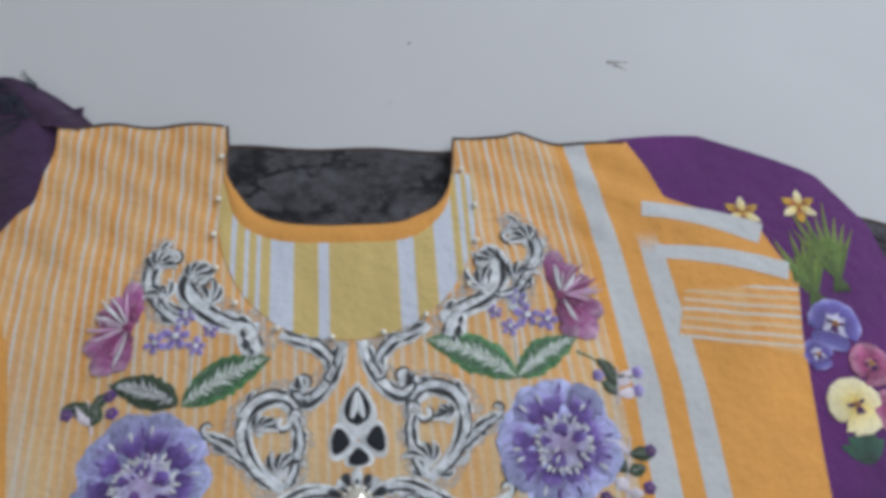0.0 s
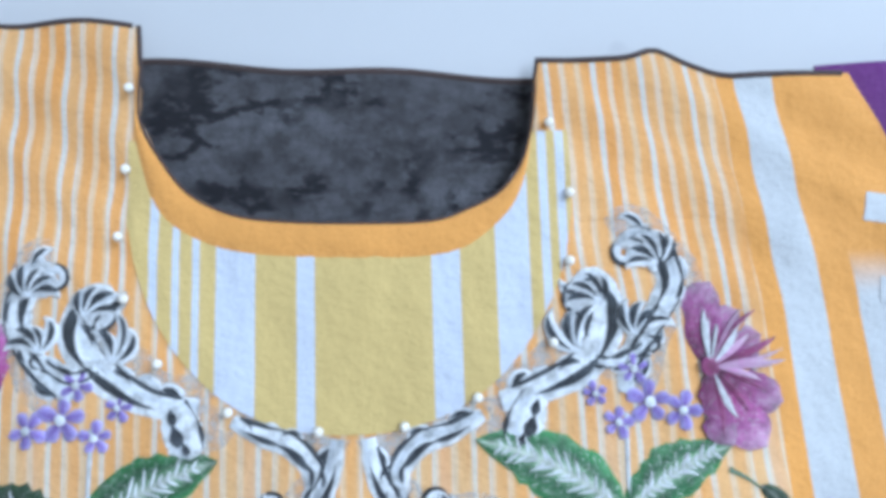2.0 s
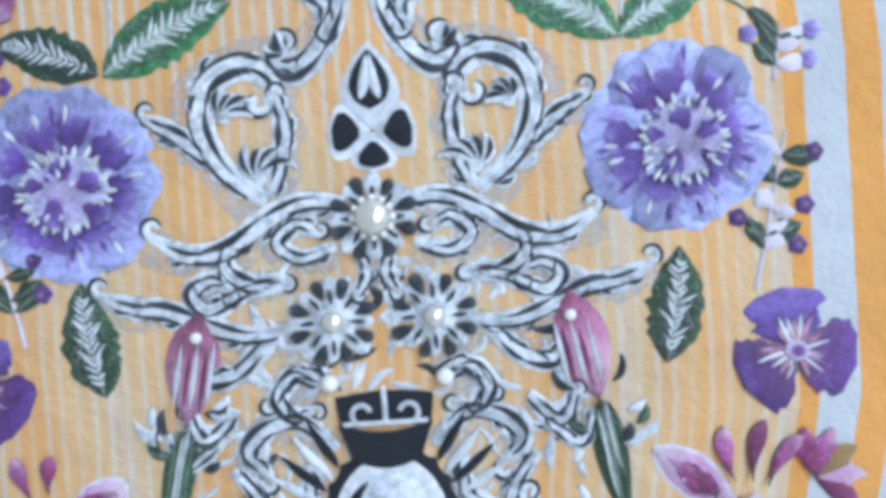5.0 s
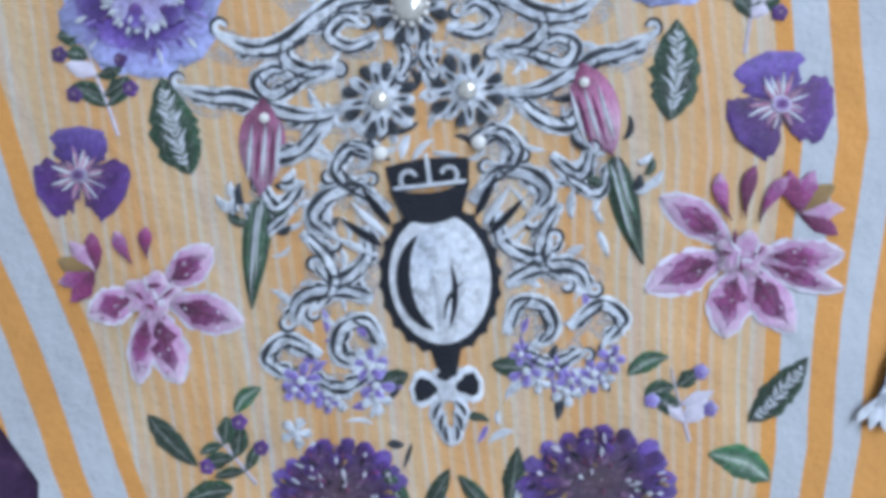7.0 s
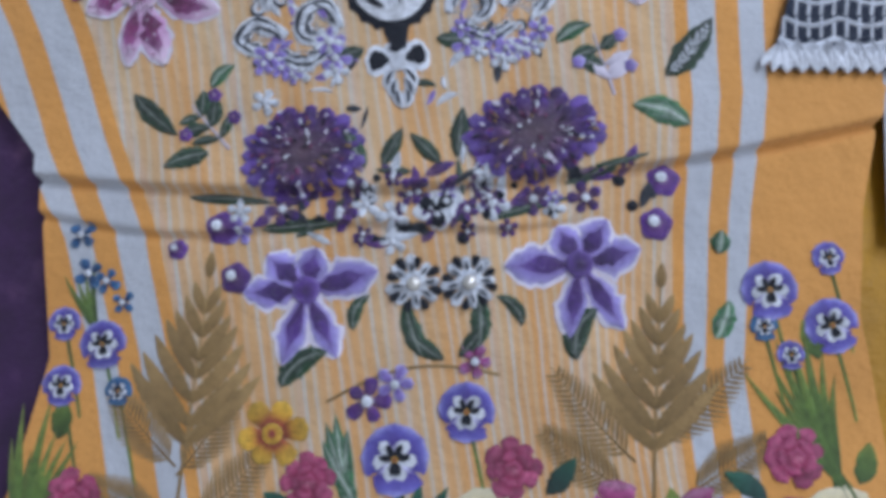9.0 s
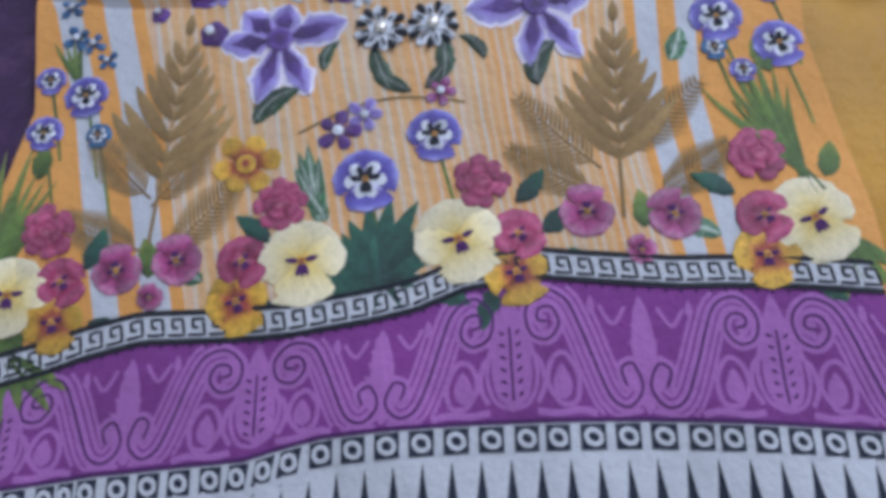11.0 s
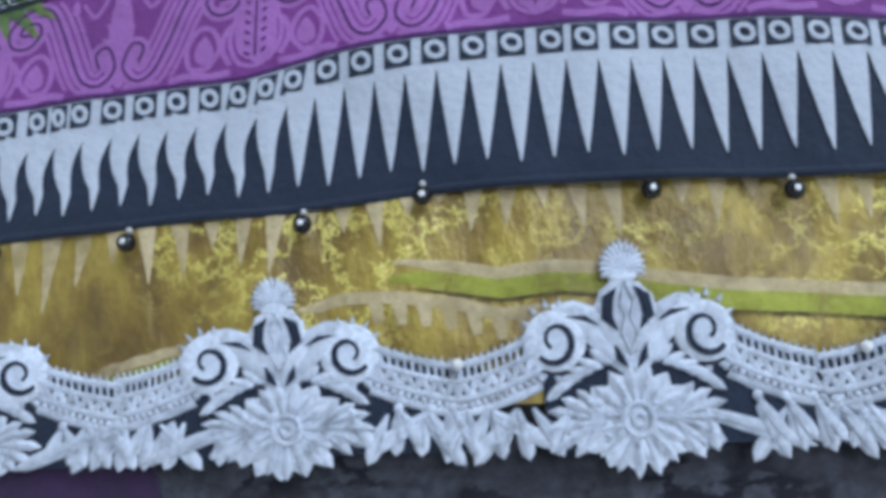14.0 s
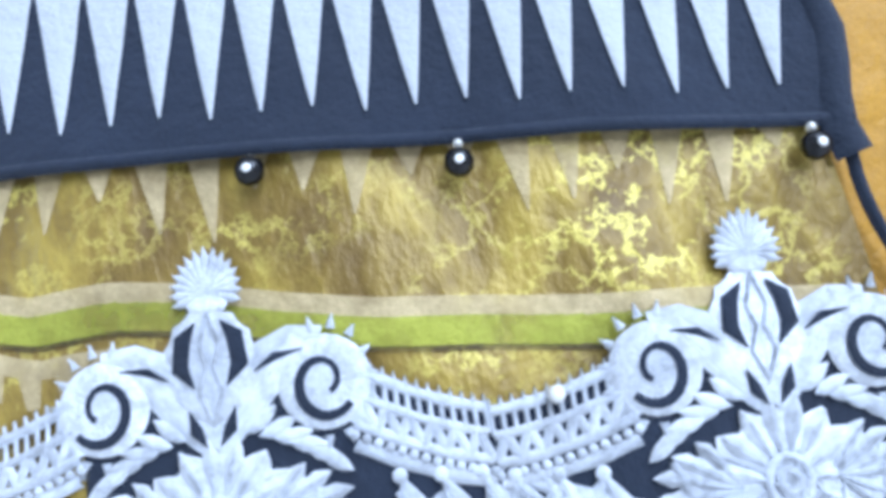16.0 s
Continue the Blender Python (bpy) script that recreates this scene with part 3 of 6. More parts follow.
part("silk_hem", Shape().strip([(0.172 + 0.003 * math.sin(i * 0.4), -1.09 + 0.73 * i / 60) for i in range(61)], lambda s: 0.003, 0.001, 0.0006, 4, mu_ground), M["orange"], silk)

tag_card = thing("folded_napkin", "white bordered peach cloth piece lying on mustard silk", "cloth")
s = Shape().patch(10, 10, lambda u, v: (0.257 + 0.11 * u + 0.02 * v, -0.462 - 0.02 * u + 0.11 * v), None, lambda x, y: 0.004 + 0.001 * math.sin(x * 90))
part("border", s, M["white_cotton"], tag_card)
s = Shape().patch(10, 10, lambda u, v: (0.269 + 0.09 * u + 0.018 * v, -0.449 - 0.017 * u + 0.09 * v), None, lambda x, y: 0.0056 + 0.001 * math.sin(x * 90))
part("centre", s, cloth("peach_cotton", (0.66, 0.40, 0.25)), tag_card)

# ---------- the shirt ----------
shirt = thing("embroidered_shirt", "orange striped tunic with floral embroidery laid out flat", "shirt")

STRIPE_R = [(0.17, 0.178), (0.05, 0.194), (-0.05, 0.201), (-0.20, 0.200), (-0.296, 0.180), (-0.36, 0.171), (-0.43, 0.152), (-0.52, 0.134), (-0.8, 0.12)]
STRIPE_L = [(0.19, 0.30), (0.08, 0.29), (0.0, 0.26), (-0.19, 0.228), (-0.26, 0.208), (-0.33, 0.194), (-0.385, 0.178), (-0.46, 0.171), (-0.8, 0.16)]
EDGE_R = [(0.16, 0.222), (0.10, 0.246), (0.065, 0.315), (0.03, 0.330), (-0.06, 0.318), (-0.20, 0.30), (-0.36, 0.275), (-0.424, 0.248), (-0.476, 0.234), (-0.58, 0.231), (-0.65, 0.219), (-0.8, 0.216)]
EDGE_L = [(0.20, -0.229), (0.17, -0.231), (0.12, -0.240), (0.08, -0.275), (-0.1, -0.285), (-0.25, -0.272), (-0.30, -0.246), (-0.335, -0.226), (-0.456, -0.231), (-0.53, -0.262), (-0.60, -0.288), (-0.8, -0.30)]
edge_r = lambda y: table(EDGE_R, y)
edge_l = lambda y: table(EDGE_L, y)
key_y = lambda x: table([(-0.30, -0.619), (-0.231, -0.613), (-0.203, -0.609), (-0.175, -0.607), (-0.140, -0.613), (-0.094, -0.620), (-0.053, -0.621), (-0.026, -0.620), (0.002, -0.614), (0.043, -0.615), (0.081, -0.626), (0.113, -0.635), (0.144, -0.640), (0.178, -0.648), (0.22, -0.660)], x)
band_y = lambda x: table([(-0.30, -0.667), (-0.232, -0.671), (-0.206, -0.672), (-0.154, -0.677), (-0.128, -0.6795), (-0.107, -0.677), (-0.086, -0.676), (-0.050, -0.679), (-0.012, -0.684), (0.026, -0.690), (0.075, -0.6985), (0.122, -0.709), (0.159, -0.718), (0.22, -0.734)], x)
hem_y = lambda x: table([(-0.30, -0.729), (-0.234, -0.735), (-0.196, -0.739), (-0.159, -0.742), (-0.123, -0.7475), (-0.086, -0.750), (-0.062, -0.7515), (-0.038, -0.7545), (0.009, -0.762), (0.055, -0.7705), (0.10, -0.779), (0.136, -0.786), (0.20, -0.800), (0.22, -0.805)], x)
square_y = lambda x: band_y(x) - 0.0142


def stripe_uv(x, y):
    return x / table(STRIPE_R if x > 0 else STRIPE_L, y), (y + 0.65) / 0.9


NECK = [(-0.0965, 0.162), (-0.0970, 0.139), (-0.0865, 0.119), (-0.0745, 0.104), (-0.0575, 0.0945), (-0.0375, 0.0905), (-0.003, 0.0885), (0.032, 0.0885), (0.049, 0.0935), (0.064, 0.1015), (0.074, 0.115), (0.079, 0.133), (0.081, 0.153)]


def neck_x(y, side):
    """The neckline: a flat-bottomed scoop whose sides stand nearly straight above."""
    rows = NECK[:7] + [(-0.0995, 0.190)] if side < 0 else NECK[6:] + [(0.083, 0.165)]
    return table([(b + 0.0001 * i * (1 if side > 0 else -1), a) for i, (a, b) in enumerate(rows)], y)


def top_l(x):
    return 0.1835 + 0.006 * (-x - 0.1) / 0.13 + 0.0015 * math.sin(x * 90)


def top_r(x):
    return 0.1612 - 0.009 * smooth(0.138, 0.172, x) + 0.004 * math.exp(-((x - 0.136) / 0.008) ** 2)


NECK_LOW = 0.0868
body = Shape()


def body_at(u, v):
    # rows follow the hem below and the neckline above
    y0 = key_y(-0.02)
    y = y0 + (NECK_LOW - y0) * v
    x = edge_l(y) + (edge_r(y) - edge_l(y)) * u
    return x, y + (key_y(x) - y0) * (1 - v) ** 3


body.patch(130, 420, body_at, stripe_uv)


def shoulder_at(side):
    def at(u, v):
        y = NECK_LOW + 0.075 * v
        if side < 0:
            x = edge_l(y) + (neck_x(y, -1) - edge_l(y)) * u
            y = NECK_LOW + (top_l(x) - NECK_LOW) * v
            return edge_l(y) + (neck_x(y, -1) - edge_l(y)) * u, y
        x = neck_x(y, 1) + (edge_r(y) - neck_x(y, 1)) * u
        y = NECK_LOW + (top_r(x) - NECK_LOW) * v
        return neck_x(y, 1) + (edge_r(y) - neck_x(y, 1)) * u, y
    return at


body.patch(40, 28, shoulder_at(-1), stripe_uv)
body.patch(40, 24, shoulder_at(1), stripe_uv)
part("front_panel", body, M["shirt"], shirt, "orange cotton front with cream pinstripes")

# yoke under the neckline, with its orange neck binding


def yoke_y(x):
    k = min(1.0, abs((x + 0.003) / 0.098))
    return 0.100 - 0.102 * (1 - k ** 2.3) ** 0.55


neck_low = lambda x: table([(-0.102, 0.150)] + NECK[1:] + [(0.096, 0.150)], x)
s = Shape().patch(64, 24, lambda u, v: ((x := -0.1005 + 0.195 * u), yoke_y(x) + (max(yoke_y(x) + 0.002, min(0.128, neck_low(x))) - yoke_y(x)) * v), lambda x, y: (x, y), relief, 0.0009)
part("yoke", s, M["yoke"], shirt, "olive yellow and white striped yoke")
ring = curve_on(NECK, 60)
bind_half = lambda s: 0.0074 * smooth(0.03, 0.28, s) * (1 - smooth(0.60, 0.90, s)) + 0.0002
part("neck_binding", Shape().strip(beside(ring, lambda s: -bind_half(s)), bind_half, 0.0012, 0.0015), M["orange"], shirt, "plain orange neck binding")
part("neck_edge", Shape().strip(ring, lambda s: 0.0010, 0.0010, 0.0012, 3), M["edge"], shirt)
part("shoulder_seam", Shape().strip([(-0.232 + 0.131 * i / 20, top_l(-0.232 + 0.131 * i / 20)) for i in range(21)], lambda s: 0.0014, 0.0012, 0.0006, 4), M["edge"], shirt)
part("shoulder_seam", Shape().strip([(0.082 + 0.140 * i / 30, top_r(0.082 + 0.140 * i / 30)) for i in range(31)], lambda s: 0.0014, 0.0012, 0.0006, 4), M["edge"], shirt)
part("neck_side_edge", Shape().strip([(neck_x(0.183 - 0.03 * i / 6, -1), 0.183 - 0.03 * i / 6) for i in range(7)], lambda s: 0.0011, 0.001, 0.0008, 3), M["edge"], shirt)
part("neck_side_edge", Shape().strip([(neck_x(0.162 - 0.03 * i / 6, 1), 0.162 - 0.03 * i / 6) for i in range(7)], lambda s: 0.0009, 0.001, 0.0008, 3), M["edge"], shirt)

# armhole print: white cross bands on the sleeve head
for x0, y0, x1, y1, w in ((0.225, 0.090, 0.314, 0.062, 0.0085), (0.228, 0.053, 0.3275, 0.030, 0.0075)):
    s = Shape().strip([(x0 + (x1 - x0) * i / 12, y0 + (y1 - y0) * i / 12 + 0.004 * math.sin(math.pi * i / 12)) for i in range(13)], lambda s: w * (0.75 + 0.25 * s), 0.0, 0.0004)
    part("sleeve_band", s, M["white_cotton"], shirt)
s = Shape().patch(24, 20, lambda u, v: (0.232 + 0.088 * u + 0.012 * v, -0.035 + 0.055 * v + 0.02 * (1 - u) * (1 - v)), lambda x, y: (0.32 + (y + 0.15 * (x - 0.23)) * 5.4, 0.9), relief, 0.0003, 0.0004)
part("sleeve_head", s, M["shirt"], shirt, "pinstriped sleeve head")

# sleeves: purple, with the flowered stretch on one
sl_ground = lambda x, y: -0.003 + 0.004 * math.exp(-((x - 0.36) / 0.05) ** 2) + 0.0012 * noise.noise(Vector((x * 25, y * 25, 7)))
SLEEVE_OUT = [(0.160, 0.281), (0.135, 0.332), (0.113, 0.374), (0.065, 0.405), (-0.05, 0.425), (-0.25, 0.44)]
s = Shape().patch(24, 60, lambda u, v: ((lambda y: (edge_r(min(y, 0.158)) - 0.012 + (table(SLEEVE_OUT, y) - edge_r(min(y, 0.158)) + 0.012) * u, y + 0.006 * u * (1 - u)))(-0.235 + 0.392 * v)), None, sl_ground)
sleeve_r = part("sleeve", s, M["sleeve_violet"], shirt, "purple sleeve printed with flowers")
s = Shape().patch(20, 60, lambda u, v: ((lambda y: (-0.40 + (edge_l(y) + 0.012 + 0.40) * u, y))(-0.26 + 0.46 * v + 0.012 * u)), None, lambda x, y: -0.004 + 0.003 * math.sin(x * 90))
sleeve_l = part("sleeve", s, M["violet"], shirt, "dark purple sleeve lying beside the shirt")
s = Shape().patch(24, 10, lambda u, v: (-0.335 + 0.145 * u, 0.192 + 0.008 * math.sin(u * 5) + (0.040 * math.sin(math.pi * min(1, u * 0.95 + 0.12)) ** 0.7) * v), None, lambda x, y: -0.002 + 0.004 * math.sin((x + y) * 120))
fray = part("bunched_end", s, M["violet"], sleeve_l)
frng = random.Random(8)
for i in range(60):
    x, y = frng.uniform(-0.335, -0.25), 0.192 + frng.uniform(0, 0.045)
    s = Shape().strip(bend(x, y, frng.uniform(95, 200), frng.uniform(0.012, 0.030), frng.uniform(-60, 60), 0, 6), taper(0.0011, 0.3), 0.001, 0.003, 3, flat(-0.002))
    part("fringe", s, M["navy"], fray)

# the cuff of the flowered sleeve: gold organza, beads and lace, lying over the side
s = Shape().patch(20, 24, lambda u, v: (0.236 + 0.050 * v ** 1.5 + 0.10 * u, -0.312 + 0.085 * v - 0.02 * u * (1 - v)), None, lambda x, y: 0.004 + 0.002 * noise.noise(Vector((x * 40, y * 40, 1))))
cuff = part("cuff", s, M["mustard"], shirt, "mustard sleeve cuff edged with white lace")

# ---------- embroidery: kinds of motif ----------
rng = random.Random(4)


def rot(x, y, a):
    return x * math.cos(a) - y * math.sin(a), x * math.sin(a) + y * math.cos(a)


def petals(owner, x, y, n, r0, length, width, material, start=0.0, spread=360, base=0.0008, lift=0.0012, ruffle=0.25, curl=0.0, name="petal", vary=0.12):
    for i in range(n):
        a = start + spread * i / n + rng.uniform(-6, 6)
        k = 1 + rng.uniform(-vary, vary)
        px, py = x + math.cos(radians(a)) * r0, y + math.sin(radians(a)) * r0
        s = Shape().strip(bend(px, py, a - curl / 2, length * k, curl, curl, 9), petal_half(width * k), lift, base + 0.00012 * i, 7, relief, ruffle, i + x * 90)
        part(name, s, M[material], owner)


def peony(x, y, r, tilt):
    """Pale frilled rim, a ring of violet patches, a white stitched ring and a lilac heart set to one side."""
    part("peony_outline", Shape().disc(x, y, r * 1.0, lift=0.0003, base=0.0003, wobble=0.06, lobes=9, n=54), M["peony_rim"], shirt)
    ob = part("peony", Shape().disc(x, y, r * 0.60, lift=0.002, base=0.0010, wobble=0.05, lobes=9, n=36), M["peony_rim"], shirt, "lilac and violet embroidered peony")
    for i in range(9):
        a = tilt + 40 * i + rng.uniform(-7, 7)
        k = rng.uniform(0.88, 1.10)
        px, py = x + 0.36 * r * math.cos(radians(a)), y + 0.36 * r * math.sin(radians(a))
        base = 0.0007 + 0.0003 * (i % 3)
        part("petal", Shape().strip(bend(px, py, a, r * 0.68 * k, 0, rng.uniform(-14, 14), 10), petal_half(r * 0.30 * k), 0.0014, base, 9, relief, 0.45, i + x * 90), M["peony_rim"], ob)
        part("petal_patch", Shape().strip(bend(px, py, a + rng.uniform(-8, 8), r * rng.uniform(0.34, 0.46), 0, rng.uniform(-30, 30), 8), petal_half(r * rng.uniform(0.15, 0.21)), 0.0005, base + 0.0011, 7, relief, 0.6, i + x * 31), M["peony"], ob)
        for j in range(3):
            b, d = a + rng.uniform(-17, 17), r * rng.uniform(0.60, 0.74)
            part("petal_stitch", Shape().strip(bend(x + d * math.cos(radians(b)), y + d * math.sin(radians(b)), b, r * rng.uniform(0.14, 0.24), 0, rng.uniform(-30, 30), 5), leaf_half(r * rng.uniform(0.018, 0.035), 0.6), 0.0004, base + 0.0016, 3), M[("peony", "lace", "blue_iris")[j]], ob)
    hx, hy = x + 0.06 * r, y - 0.06 * r
    part("heart", Shape().disc(hx, hy, r * 0.44, r * 0.40, lift=0.001, base=0.0032, wobble=0.06, lobes=7, n=35), M["peony_heart"], ob)
    for i in range(30):
        a = 12 * i + rng.uniform(-4, 4)
        d = r * rng.uniform(0.34, 0.42)
        part("ring_stitch", Shape().strip(bend(hx + d * math.cos(radians(a)), hy + d * 0.92 * math.sin(radians(a)), a, r * rng.uniform(0.09, 0.17), 0, 0, 4), leaf_half(r * 0.026, 0.5), 0.0005, 0.0040, 3), M["lace"], ob)
    for dx, dy, a, l, w in ((-0.10, -0.08, 255, 0.30, 0.13), (0.14, 0.04, 20, 0.26, 0.10), (0.02, 0.12, 100, 0.24, 0.10), (0.20, -0.16, 320, 0.28, 0.12), (-0.20, 0.06, 170, 0.20, 0.07)):
        part("heart_patch", Shape().strip(bend(hx + dx * r, hy + dy * r, a, r * l, 20, -20, 7), petal_half(r * w), 0.0005, 0.0046, 7, relief, 0.6, dx * 40), M["peony"], ob)
    for i in range(16):
        a, d = rng.uniform(0, 360), r * 0.36 * rng.random() ** 0.5
        part("heart_stitch", Shape().strip(bend(hx + d * math.cos(radians(a)), hy + d * math.sin(radians(a)), a, r * rng.uniform(0.08, 0.16), 0, 30, 4), leaf_half(r * 0.022, 0.5), 0.0004, 0.0054, 3), M["lace" if i % 2 else "peony"], ob)


def leaf(x, y, heading, length, width, k=30, material="leaf"):
    line = bend(x, y, heading - k / 2, length, k, k, 18)
    s = Shape().strip(line, leaf_half(width, 0.45), 0.0016, 0.0008, 9, relief, 0.25, x * 50)
    ob = part("leaf", s, M[material], shirt, "dark green embroidered leaf with pale vein")
    if length > 0.045:
        half = leaf_half(width, 0.45)
        for i in range(14):
            (ax, ay), (bx, by) = line[2 + i], line[3 + i]
            h = math.degrees(math.atan2(by - ay, bx - ax))
            for sg in (1, -1):
                s = Shape().strip(bend(ax, ay, h + sg * rng.uniform(30, 60), half((2 + i) / 18) * rng.uniform(0.35, 0.85), 0, 0, 4), leaf_half(0.0007, 0.3), 0.0004, 0.0019, 3)
                part("vein_stitch", s, M["lace"], ob)


def lined_petal(owner, line, half, material, core, base, seed=0, ruffle=0.22, edge=0.0014, core_share=0.42):
    """A petal with a pale stitched outline and a dark heart."""
    part("petal_outline", Shape().strip(line, lambda s: half(s) + edge, 0.0004, base - 0.0003, 5, relief, ruffle, seed), M["outline"], owner)
    part("petal", Shape().strip(line, half, 0.0014, base, 7, relief, ruffle, seed), M[material], owner)
    n = len(line)
    part("petal_heart", Shape().strip(line[n // 6: n - n // 6], lambda s: core_share * half(0.17 + 0.66 * s) * math.sin(math.pi * min(1, 0.1 + s * 0.95)) + 0.0002, 0.0004, base + 0.0009, 5, relief, 0.5, seed + 3), M[core], owner)


def lily(x, y, blades_at, stamens_at, bud_at):
    """An open lily seen aslant: long pale-rimmed petals, small dark curls above, a folded bud at the side."""
    ob = part("lily", Shape().disc(x, y, 0.0135, 0.0105, lift=0.002, base=0.0032, wobble=0.2, lobes=5, n=30), M["lily_pale"], shirt, "pink and maroon embroidered lily")
    for i, (a, l, w) in enumerate(blades_at):
        line = bend(x + 0.006 * math.cos(radians(a)), y + 0.006 * math.sin(radians(a)), a - 8, l - 0.006, 16, 16, 14)
        half = leaf_half(w, 0.55)
        part("petal_outline", Shape().strip(line, lambda s: half(s) + 0.0016, 0.0004, 0.0006 + 0.0002 * i, 5, relief, 0.25, i), M["outline"], ob)
        part("petal", Shape().strip(line, half, 0.0014, 0.001 + 0.0002 * i, 7, relief, 0.25, i + x * 30), M["lily_pale"], ob)
        part("petal_heart", Shape().strip(line[3:13], lambda s: 0.62 * half(0.2 + 0.7 * s) * math.sin(math.pi * min(1, 0.12 + 0.9 * s)) + 0.0002, 0.0004, 0.0021 + 0.0002 * i, 5, relief, 0.6, i + 3), M["magenta"], ob)
        part("petal_vein", Shape().strip(line[2:11], leaf_half(0.0009, 0.5), 0.0003, 0.0027 + 0.0002 * i, 3), M["maroon"], ob)
        for j in range(7):
            k = rng.randrange(3, 12)
            px, py = line[k]
            part("freckle", Shape().disc(px + rng.uniform(-0.6, 0.6) * w, py + rng.uniform(-0.6, 0.6) * w, 0.0008, lift=0.0003, base=0.0028 + 0.0002 * i, rings=(0.7, 1), n=6), M["outline" if j % 2 else "maroon"], ob)
    for i, (a, l) in enumerate(stamens_at):
        part("stamen", Shape().strip(bend(x + 0.018 * math.cos(radians(a)), y + 0.018 * math.sin(radians(a)), a + 14, l - 0.016, -40, -20, 9), leaf_half(0.0038, 0.68), 0.0012, 0.0024, 5), M["maroon" if i % 2 else "magenta"], ob)
    a, l = bud_at
    bx, by = x + 0.62 * l * math.cos(radians(a)), y + 0.62 * l * math.sin(radians(a))
    for i in range(5):
        part("bud_fold", Shape().strip(bend(bx, by, a + (i - 2) * 34, 0.40 * l, 30, -50, 8), leaf_half(0.0048, 0.55), 0.0012, 0.0010 + 0.0003 * i, 5, relief, 0.4, i), M[("maroon", "lily_pale", "fern", "magenta", "maroon")[i]], ob)
    for i in range(12):
        a = rng.uniform(0, 360)
        part("throat_stitch", Shape().strip(bend(x + rng.uniform(-0.006, 0.006), y + rng.uniform(-0.005, 0.005), a, rng.uniform(0.006, 0.014), 60, -60, 7), leaf_half(0.0011, 0.5), 0.0004, 0.0048, 3), M[("maroon", "outline", "lily_pale")[i % 3]], ob)


def iris(x, y, r, turn):
    ob = part("iris", Shape().disc(x, y, r * 0.22, r * 0.18, lift=0.002, base=0.003), M["peony_core"], shirt, "deep purple embroidered iris")
    for i, a in enumerate((turn + 90, turn + 205, turn + 335)):
        s = Shape().strip(bend(x, y, a, r * 1.1, 10, -10, 12), petal_half(r * 0.66), 0.002, 0.0008 + 0.0003 * i, 9, relief, 0.34, i + x * 40)
        part("petal", s, M["bright_violet" if i == 0 else "iris"], ob)
        for j in range(7):
            part("vein_stitch", Shape().strip(bend(x, y, a + (j - 3) * 14, r * rng.uniform(0.45, 0.72), rng.uniform(-30, 30), 0, 7), leaf_half(r * 0.045, 0.5), 0.0005, 0.0024, 3), M["lace" if j % 2 else "pink"], ob)


def trumpet(x, y, r, turn):
    """The magenta side-on flower: a cupped upper lobe and a broad hanging one."""
    ob = part("trumpet_flower", Shape().disc(x, y, r * 0.12, lift=0.001, base=0.003), M["maroon"], shirt, "magenta embroidered open flower")
    flip = -1 if turn else 1
    for i, (a, l, w, k) in enumerate(((112, 1.05, 0.22, -50), (80, 0.80, 0.18, -40), (40, 0.75, 0.16, -20), (10, 0.66, 0.15, 20), (-38, 0.95, 0.22, 20), (-66, 1.12, 0.26, 15), (-92, 0.95, 0.20, 25))):
        a = a if flip > 0 else 180 - a
        s = Shape().strip(bend(x, y, a, r * l, flip * k, flip * k, 12), petal_half(r * w), 0.0016, 0.0008 + 0.0002 * i, 7, relief, 0.45, i + y * 60)
        part("petal", s, M["magenta" if i != 2 else "lily"], ob)
    for i in range(18):
        a = rng.uniform(-100, 110)
        a = a if flip > 0 else 180 - a
        part("vein_stitch", Shape().strip(bend(x, y, a, r * rng.uniform(0.5, 0.9), 0, rng.uniform(-50, 50), 8), leaf_half(r * rng.uniform(0.02, 0.045), 0.6), 0.0005, 0.0032, 3), M[("lace", "maroon", "lily_pale")[i % 3]], ob)


def bloom(x, y, rx, ry):
    """The dark violet many-petalled flower, broader than high, its brown heart flecked with pale stitches."""
    ob = part("dahlia", Shape().disc(x, y, rx * 0.72, ry * 0.72, lift=0.002, base=0.0016, wobble=0.06, lobes=11, n=44), M["bloom_heart"], shirt, "dark violet embroidered dahlia")
    for ring_r, n, m, base in ((0.58, 19, "bright_violet", 0.0006), (0.50, 15, "purple_bloom", 0.0012), (0.34, 11, "purple_bloom", 0.0026)):
        for i in range(n):
            a = 2 * math.pi * (i + rng.uniform(-0.3, 0.3)) / n
            k = rng.uniform(0.85, 1.1)
            px, py = x + ring_r * rx * math.cos(a), y + ring_r * ry * math.sin(a)
            h = math.degrees(math.atan2(ry * math.sin(a), rx * math.cos(a)))
            l = 0.42 * k * math.hypot(rx * math.cos(a), ry * math.sin(a))
            mat = m if m != "bright_violet" or abs(math.cos(a)) > 0.55 else "purple_bloom"
            part("petal", Shape().strip(bend(px, py, h, l, 0, rng.uniform(-20, 20), 8), petal_half(rx * 0.105 * k), 0.0014, base + 0.0001 * i, 5, relief, 0.5, i + x * 50), M[mat], ob)
    for i in range(80):
        a, d = rng.uniform(0, 2 * math.pi), 0.80 * rng.random() ** 0.5
        part("bloom_stitch", Shape().strip(bend(x + d * rx * math.cos(a), y + d * ry * math.sin(a), math.degrees(a) + rng.uniform(-40, 40), rx * rng.uniform(0.06, 0.17), 0, rng.uniform(-60, 60), 4), leaf_half(rx * rng.uniform(0.012, 0.026), 0.6), 0.0005, 0.0044, 3), M[("maroon", "outline", "black", "fern", "lace", "purple_bloom")[i % 6]], ob)


